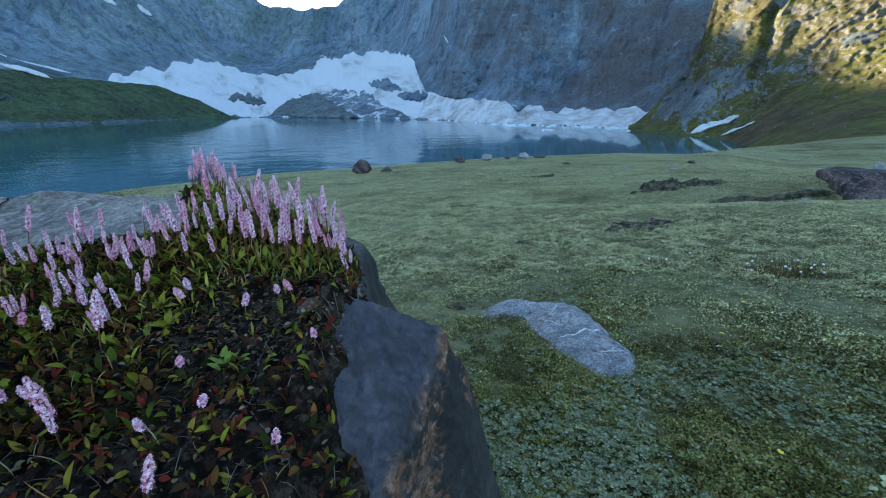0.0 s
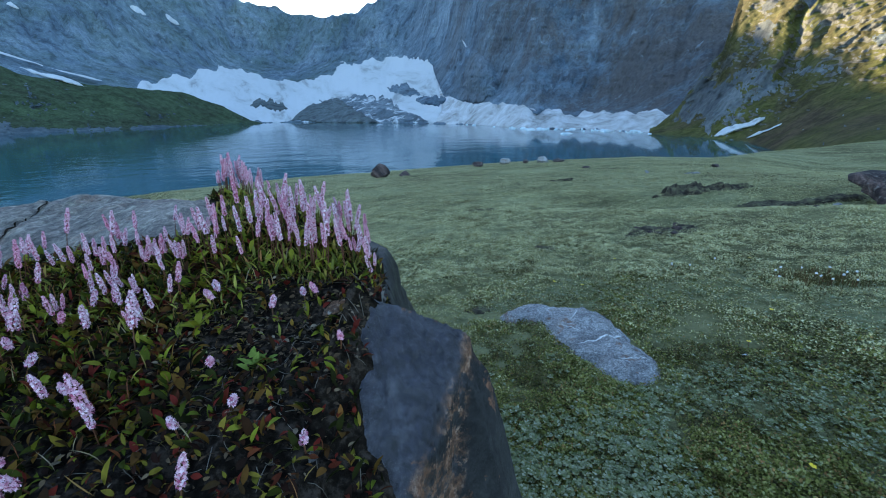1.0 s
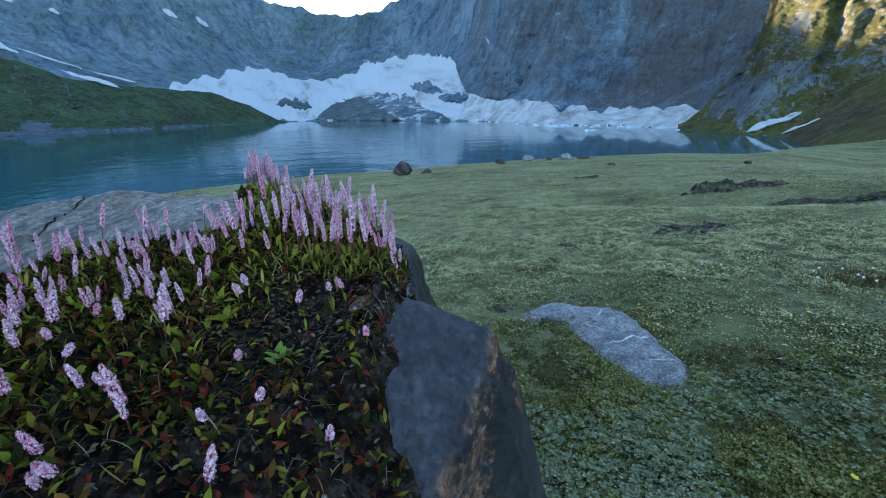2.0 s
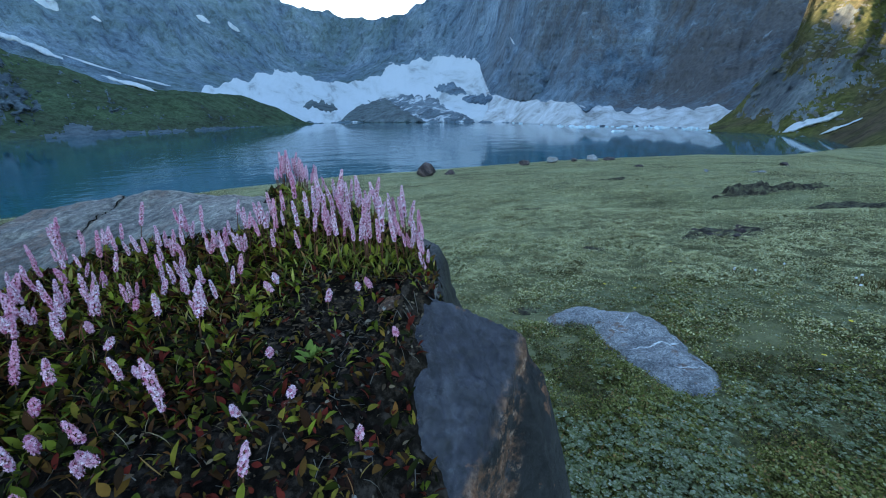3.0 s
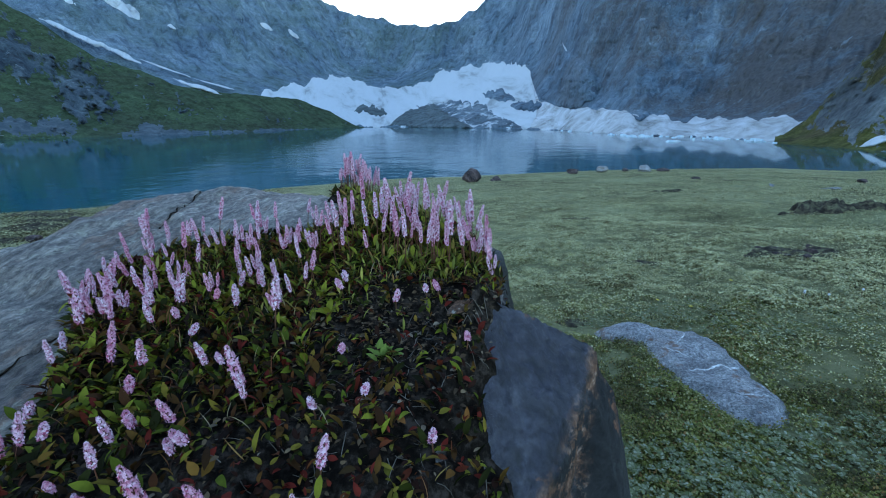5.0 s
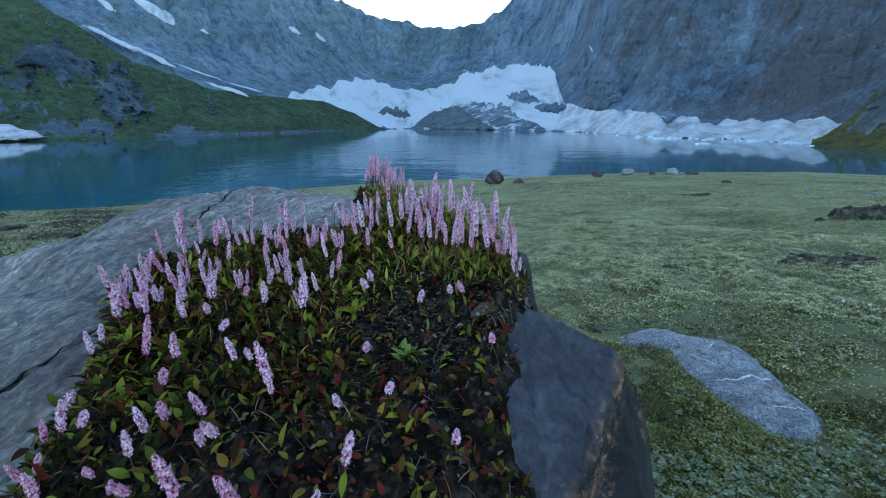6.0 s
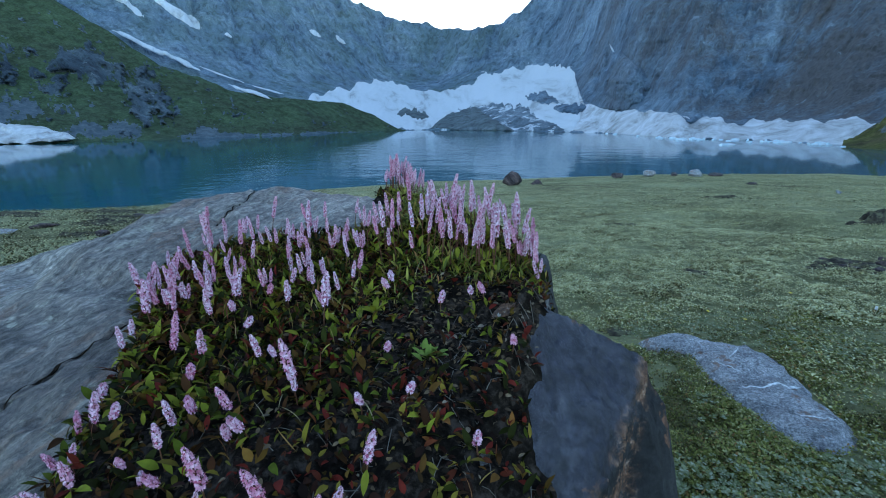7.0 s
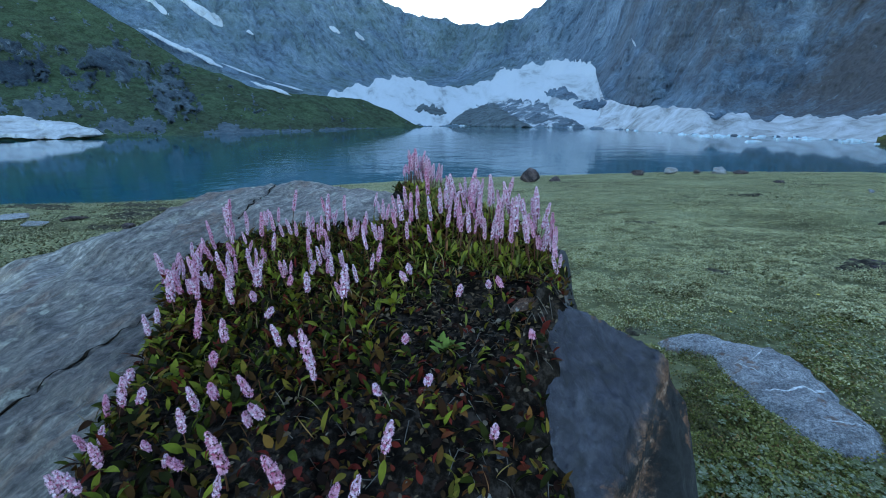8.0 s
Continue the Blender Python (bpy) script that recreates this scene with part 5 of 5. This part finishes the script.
# rosettes whose leaves stand singly
leaf_meshes = [mesh_from("leaf", *leaf_shape(ln, wd, dr), LEAF) for ln, wd, dr in ((0.024, 0.0042, 0.4), (0.029, 0.0048, 0.3), (0.020, 0.0042, 0.5))]
for k in range(48):
    while True:
        x, y = rng.uniform(-0.9, -0.06), rng.uniform(0.1, 0.74)
        if (y > 0.42 or x < -0.45) and rng.random() < float(leafy(np.array(x), np.array(y))) and float(mat_inside(np.array(x), np.array(y))) > 0.01:
            break
    plant = tagged(part("knotweed_plant", None, m=pose(x, y, float(soil_z(np.array(x), np.array(y))), 0, 0, rng.uniform(0, 360))),
                   "low rosette of green knotweed leaves in soil", "plant", "leaf rosettes on the boulder")
    for j in range(6):
        part("leaf", leaf_meshes[(k + j) % 3], plant, m=pose(0, 0, 0.004, 0, 0, j * 60 + rng.uniform(-15, 15)) @ pose(0, 0.002, 0, rng.uniform(15, 65)))

# one bright rosette with broad leaves on the bare soil
star = tagged(part("saxifrage_rosette", None, m=pose(-0.240, 0.440, float(soil_z(np.array(-0.240), np.array(0.440))) + 0.002)), "bright green leaf rosette on bare dark soil", "plant")
broad = mesh_from("leaf", *leaf_shape(0.017, 0.0042, 0.25), BRIGHT)
for k in range(22):
    part("leaf", broad, star, m=pose(rng.gauss(0, 0.007), rng.gauss(0, 0.007), 0.003, 0, 0, k * 137.5) @ pose(0, 0, 0, rng.uniform(10, 60)))

# dry twigs on the bare soil
V, F = [], []
for k in range(330):
    x, y = rng.gauss(-0.22, 0.12), rng.gauss(0.44, 0.13)
    if float(mat_inside(np.array(x), np.array(y))) < 0.0:
        continue
    a, ln = rng.uniform(0, 6.28), rng.uniform(0.006, 0.026)
    pts = []
    for i in range(5):
        t = i / 4 - 0.5
        px, py = x + math.cos(a) * ln * t, y + math.sin(a) * ln * t + 0.0015 * math.sin(4 * t + k)
        pts.append((px, py, float(soil_z(np.array(px), np.array(py))) + 0.005 + 0.002 * math.sin(k)))
    tv, tf = tube(pts, rng.uniform(0.0004, 0.0008), 0.0003, 4)
    F += [tuple(len(V) + i for i in q) for q in tf]
    V += tv
tagged(new("twigs", mesh_from("twigs", V, F, TWIG)), "thin dry pale twigs on dark soil", "twigs", kind="stuff")


# ---- turf leaves ----
def turf(name, count, r0, r1, a0, a1, size, seed, mat, lift=0.5, label="small grey-green turf leaves", fade=(0, 0, 90, 99), spots=None):
    nr = np.random.RandomState(seed)
    r = r0 * (r1 / r0) ** nr.rand(count)
    a = np.radians(nr.uniform(a0, a1, count))
    x, y = r * np.sin(a), r * np.cos(a)
    keep = under_top(x, y) < 0.02
    u, w = (x - 0.77) * 0.98 + (y - 2.09) * 0.17, -(x - 0.77) * 0.17 + (y - 2.09) * 0.98
    keep &= ((np.abs(u) / (0.19 + 0.06 * w)) ** 2.6 + (np.abs(w) / 0.44) ** 2.6 > 1) & (((x - 0.47) / 0.15) ** 2 + ((y - 2.47) / 0.13) ** 2 > 1)
    clump = fbm(x * 3.5, y * 3.5, 0, 4, 401)
    mound = fbm(x * 12, y * 12, 0, 3, 405)
    keep &= nr.rand(count) < 0.80 + 0.4 * clump + 0.7 * np.clip(mound, -1, 0.3) * ease(9, 4, r)
    if spots is not None:
        keep &= nr.rand(count) < ease(spots - 0.15, spots + 0.15, fbm(x * 2.6, y * 2.6, 0, 4, seed, 0.65))
    rr = r * (1 + 0.25 * fbm(x * 0.9, y * 0.9, 0, 4, 403))
    keep &= nr.rand(count) < ease(fade[0] - 1e-3, fade[1], rr) * ease(fade[3], fade[2], rr)
    x, y, r = x[keep], y[keep], r[keep]
    m = len(x)
    z = meadow_height(x, y) + nr.uniform(0.0, 0.012, m) * (size[1] / 0.012) + 0.020 * np.clip(mound[keep], -0.2, 0.8) * ease(9, 4, r)
    s = nr.uniform(size[0], size[1], m) * (0.75 + 0.25 * r / r1) * (1 + 0.3 * clump[keep])
    ang = nr.uniform(0, 2 * np.pi, m)
    d = np.stack([np.cos(ang), np.sin(ang), nr.uniform(-0.1, 2 * lift, m)], 1)
    d /= np.linalg.norm(d, axis=1)[:, None]
    q = np.stack([-np.sin(ang), np.cos(ang), nr.normal(0, 0.25, m)], 1)
    p = np.stack([x, y, z], 1)
    tip, mid = p + d * s[:, None], p + d * s[:, None] * 0.55
    wv = q * s[:, None] * 0.36
    sag = np.array([0, 0, 1.0]) * s[:, None] * 0.10
    V = np.stack([p, mid + wv + sag, tip, mid - wv + sag], 1).reshape(-1, 3)
    F = np.arange(m)[:, None] * 4 + np.array([[0, 1, 2, 3]])
    return tagged(new(name, mesh_from(name, V, F, mat)), label, "turf", kind="stuff")


turf("cushion_leaves", 420000, 0.75, 5.5, -12, 62, (0.008, 0.017), 411, TURF_LEAF, label="small dull green cushion-plant leaves", fade=(0, 0.1, 1.6, 5.0))
turf("sage_leaves", 160000, 1.1, 3.6, -12, 60, (0.009, 0.017), 412, SAGE, 0.4, fade=(1.5, 4.2, 90, 99))
turf("sage_leaves", 470000, 3.4, 9.0, -24, 56, (0.010, 0.020), 413, SAGE, 0.35)
turf("sage_leaves", 360000, 9.0, 30.0, -36, 54, (0.017, 0.036), 415, SAGE_FAR, 0.3)
turf("sage_leaves", 80000, 28.0, 62.0, 5, 60, (0.03, 0.06), 416, SAGE_FAR, 0.3)
turf("sage_leaves", 40000, 1.0, 14.0, 54, 325, (0.03, 0.06), 419, SAGE_FAR, 0.3)
turf("cushion_leaves", 40000, 0.25, 5.5, 60, 350, (0.02, 0.04), 410, TURF_LEAF, label="small dull green cushion-plant leaves", fade=(0, 0.1, 1.6, 5.0))
turf("sage_leaves", 90000, 4.0, 22.0, -80, -34, (0.022, 0.045), 417, SAGE_FAR, 0.3)
turf("brown_tufts", 50000, 0.9, 4.0, -14, 60, (0.008, 0.015), 427, TUFT, 0.5, "dark brownish tufts in the turf", spots=0.5)
turf("brown_tufts", 160000, 1.6, 10.0, -14, 56, (0.010, 0.022), 421, TUFT, 0.6, "dark brownish tufts in the turf", spots=0.55)
turf("brown_tufts", 70000, 9.0, 28.0, -36, 54, (0.02, 0.045), 423, TUFT, 0.5, "dark brownish tufts in the turf", spots=0.75)
turf("brown_tufts", 60000, 4.0, 22.0, -80, -34, (0.03, 0.06), 425, TUFT, 0.5, "dark brownish tufts in the turf", spots=-0.15)


def rosettes(name, count, r0, r1, a0, a1, seed):
    """Pale flat leaf rosettes between the cushions, as one mesh."""
    nr = np.random.RandomState(seed)
    r, a = r0 * (r1 / r0) ** nr.rand(count), np.radians(nr.uniform(a0, a1, count))
    x, y = r * np.sin(a), r * np.cos(a)
    keep = (under_top(x, y) < 0.02) & (stone_shape(x, y)[0] < -0.1) & (nr.rand(count) < 0.06 + 0.94 * ease(0.0, 0.5, fbm(x * 1.9, y * 1.9, 0, 4, 431) + 0.5 * np.exp(-((x - 1.15) / 0.35) ** 2 - ((y - 1.15) / 0.3) ** 2)))
    x, y = x[keep], y[keep]
    m, n0 = len(x), 6
    s = nr.uniform(0.008, 0.016, (m, 1)) * nr.uniform(0.7, 1.2, (m, n0))
    ang = nr.uniform(0, 6.28, (m, 1)) + np.arange(n0)[None] * 2 * np.pi / n0 + nr.normal(0, 0.2, (m, n0))
    z = meadow_height(x, y)[:, None] + nr.uniform(0.012, 0.022, (m, 1)) + 0.020 * np.clip(fbm(x * 12, y * 12, 0, 3, 405), -0.2, 0.8)[:, None] + 0 * s
    up = nr.uniform(0.0, 0.5, (m, n0))
    c = np.stack([x[:, None] + 0 * s, y[:, None] + 0 * s, z], -1)
    d = np.stack([np.cos(ang), np.sin(ang), up], -1)
    q = np.stack([-np.sin(ang), np.cos(ang), 0 * ang], -1)
    k = s[..., None]
    V = np.stack([c + d * k * 0.1, c + d * k * 0.7 + q * k * 0.36 + np.array([0, 0, 0.001]), c + d * k, c + d * k * 0.7 - q * k * 0.36 + np.array([0, 0, 0.001])], 2).reshape(-1, 3)
    F = np.arange(m * n0)[:, None] * 4 + np.array([[0, 1, 2, 3]])
    return tagged(new(name, mesh_from(name, V, F, ROSETTE)), "pale grey-green leaf rosettes in the turf", "turf", kind="stuff")


rosettes("leaf_rosettes", 17000, 0.75, 4.5, -10, 62, 433)


# ---- small things in the meadow ----
def bloom(x, y, r, mat, petals, height, seed, name, label, category, group):
    """A small open flower on a short stalk."""
    rng2 = random.Random(seed)
    top = tagged(part(name, None, m=pose(x, y, meadow_z(x, y), rng2.uniform(-12, 12), rng2.uniform(-12, 12), rng2.uniform(0, 360))), label, category, group)
    v, f = tube([(0, 0, height * i / 3) for i in range(4)], 0.0012, 0.001, 4)
    part("stem", mesh_from("stem", v, f, STEM), top)
    for k in range(petals):
        v = [(0, 0, 0), (-0.45 * r, 0.6 * r, 0.1 * r), (-0.3 * r, r, 0.22 * r), (0.3 * r, r, 0.22 * r), (0.45 * r, 0.6 * r, 0.1 * r)]
        part("petal", mesh_from("petal", v, [(0, 4, 3, 2, 1)], mat), top, m=pose(0, 0, height, 0, 0, 360 / petals * k))
    return top


for k, (x, y) in enumerate(((1.50, 1.94), (1.14, 1.11), (0.77, 3.05), (1.42, 3.55), (0.20, 2.95), (1.86, 2.3), (0.95, 2.9), (2.4, 3.3))):
    bloom(x, y, 0.011, YELLOW, 5, 0.028, k, "buttercup", "small yellow buttercup in the turf", "flower", "buttercups in the turf")

v, f = leaf_shape(0.034, 0.008, 0.5)
tagged(part("feather", mesh_from("feather", v, f, WHITE), m=pose(1.42, 1.81, meadow_z(1.42, 1.81) + 0.022, 10, 0, 60)), "small white feather lying on the turf", "feather")


def seed_patch(name, x, y, sx, sy, stalks, fluffs, seed):
    """A low stand of brown stalks with white seed tufts."""
    nr = np.random.RandomState(seed)
    V, F = [], []
    for k in range(stalks):
        px, py = x + nr.normal(0, sx), y + nr.normal(0, sy)
        h, a = nr.uniform(0.02, 0.055), nr.uniform(0, 6.28)
        z = meadow_z(px, py)
        tv, tf = tube([(px + math.cos(a) * 0.3 * h * t * t, py + math.sin(a) * 0.3 * h * t * t, z + h * t) for t in (0, 0.5, 1.0)], 0.0022, 0.001, 3)
        F += [tuple(len(V) + i for i in q) for q in tf]
        V += tv
    tagged(new(name, mesh_from(name, V, F, STALK)), "low stand of brown withered stalks in the turf", "stalks", kind="stuff")
    for k in range(fluffs):
        px, py = x + nr.normal(0, sx), y + nr.normal(0, sy)
        bm = bmesh.new()
        bmesh.ops.create_icosphere(bm, subdivisions=2, radius=0.008)
        for w in bm.verts:
            w.co *= nr.uniform(0.65, 1.2)
        me = bpy.data.meshes.new("seed_tuft")
        bm.to_mesh(me)
        bm.free()
        me.materials.append(WHITE)
        z = meadow_z(px, py)
        top = tagged(part("seed_head", None, m=pose(px, py, z)), "white fluffy seed head on a brown stalk", "seed head", "seed heads in the turf")
        h = nr.uniform(0.04, 0.07)
        tv, tf = tube([(0, 0, -0.005), (0, 0, h)], 0.002, 0.0014, 4)
        part("stem", mesh_from("stem", tv, tf, STEM), top)
        part("tuft", me, top, m=pose(0, 0, h + 0.008))


seed_patch("withered_stalks", 2.5, 2.78, 0.17, 0.11, 850, 12, 1)
seed_patch("withered_stalks", 1.86, 3.2, 0.14, 0.06, 110, 4, 2)
seed_patch("withered_stalks", 1.0, 4.2, 0.10, 0.05, 60, 0, 3)
seed_patch("withered_stalks", 0.15, 2.75, 0.06, 0.05, 50, 0, 4)
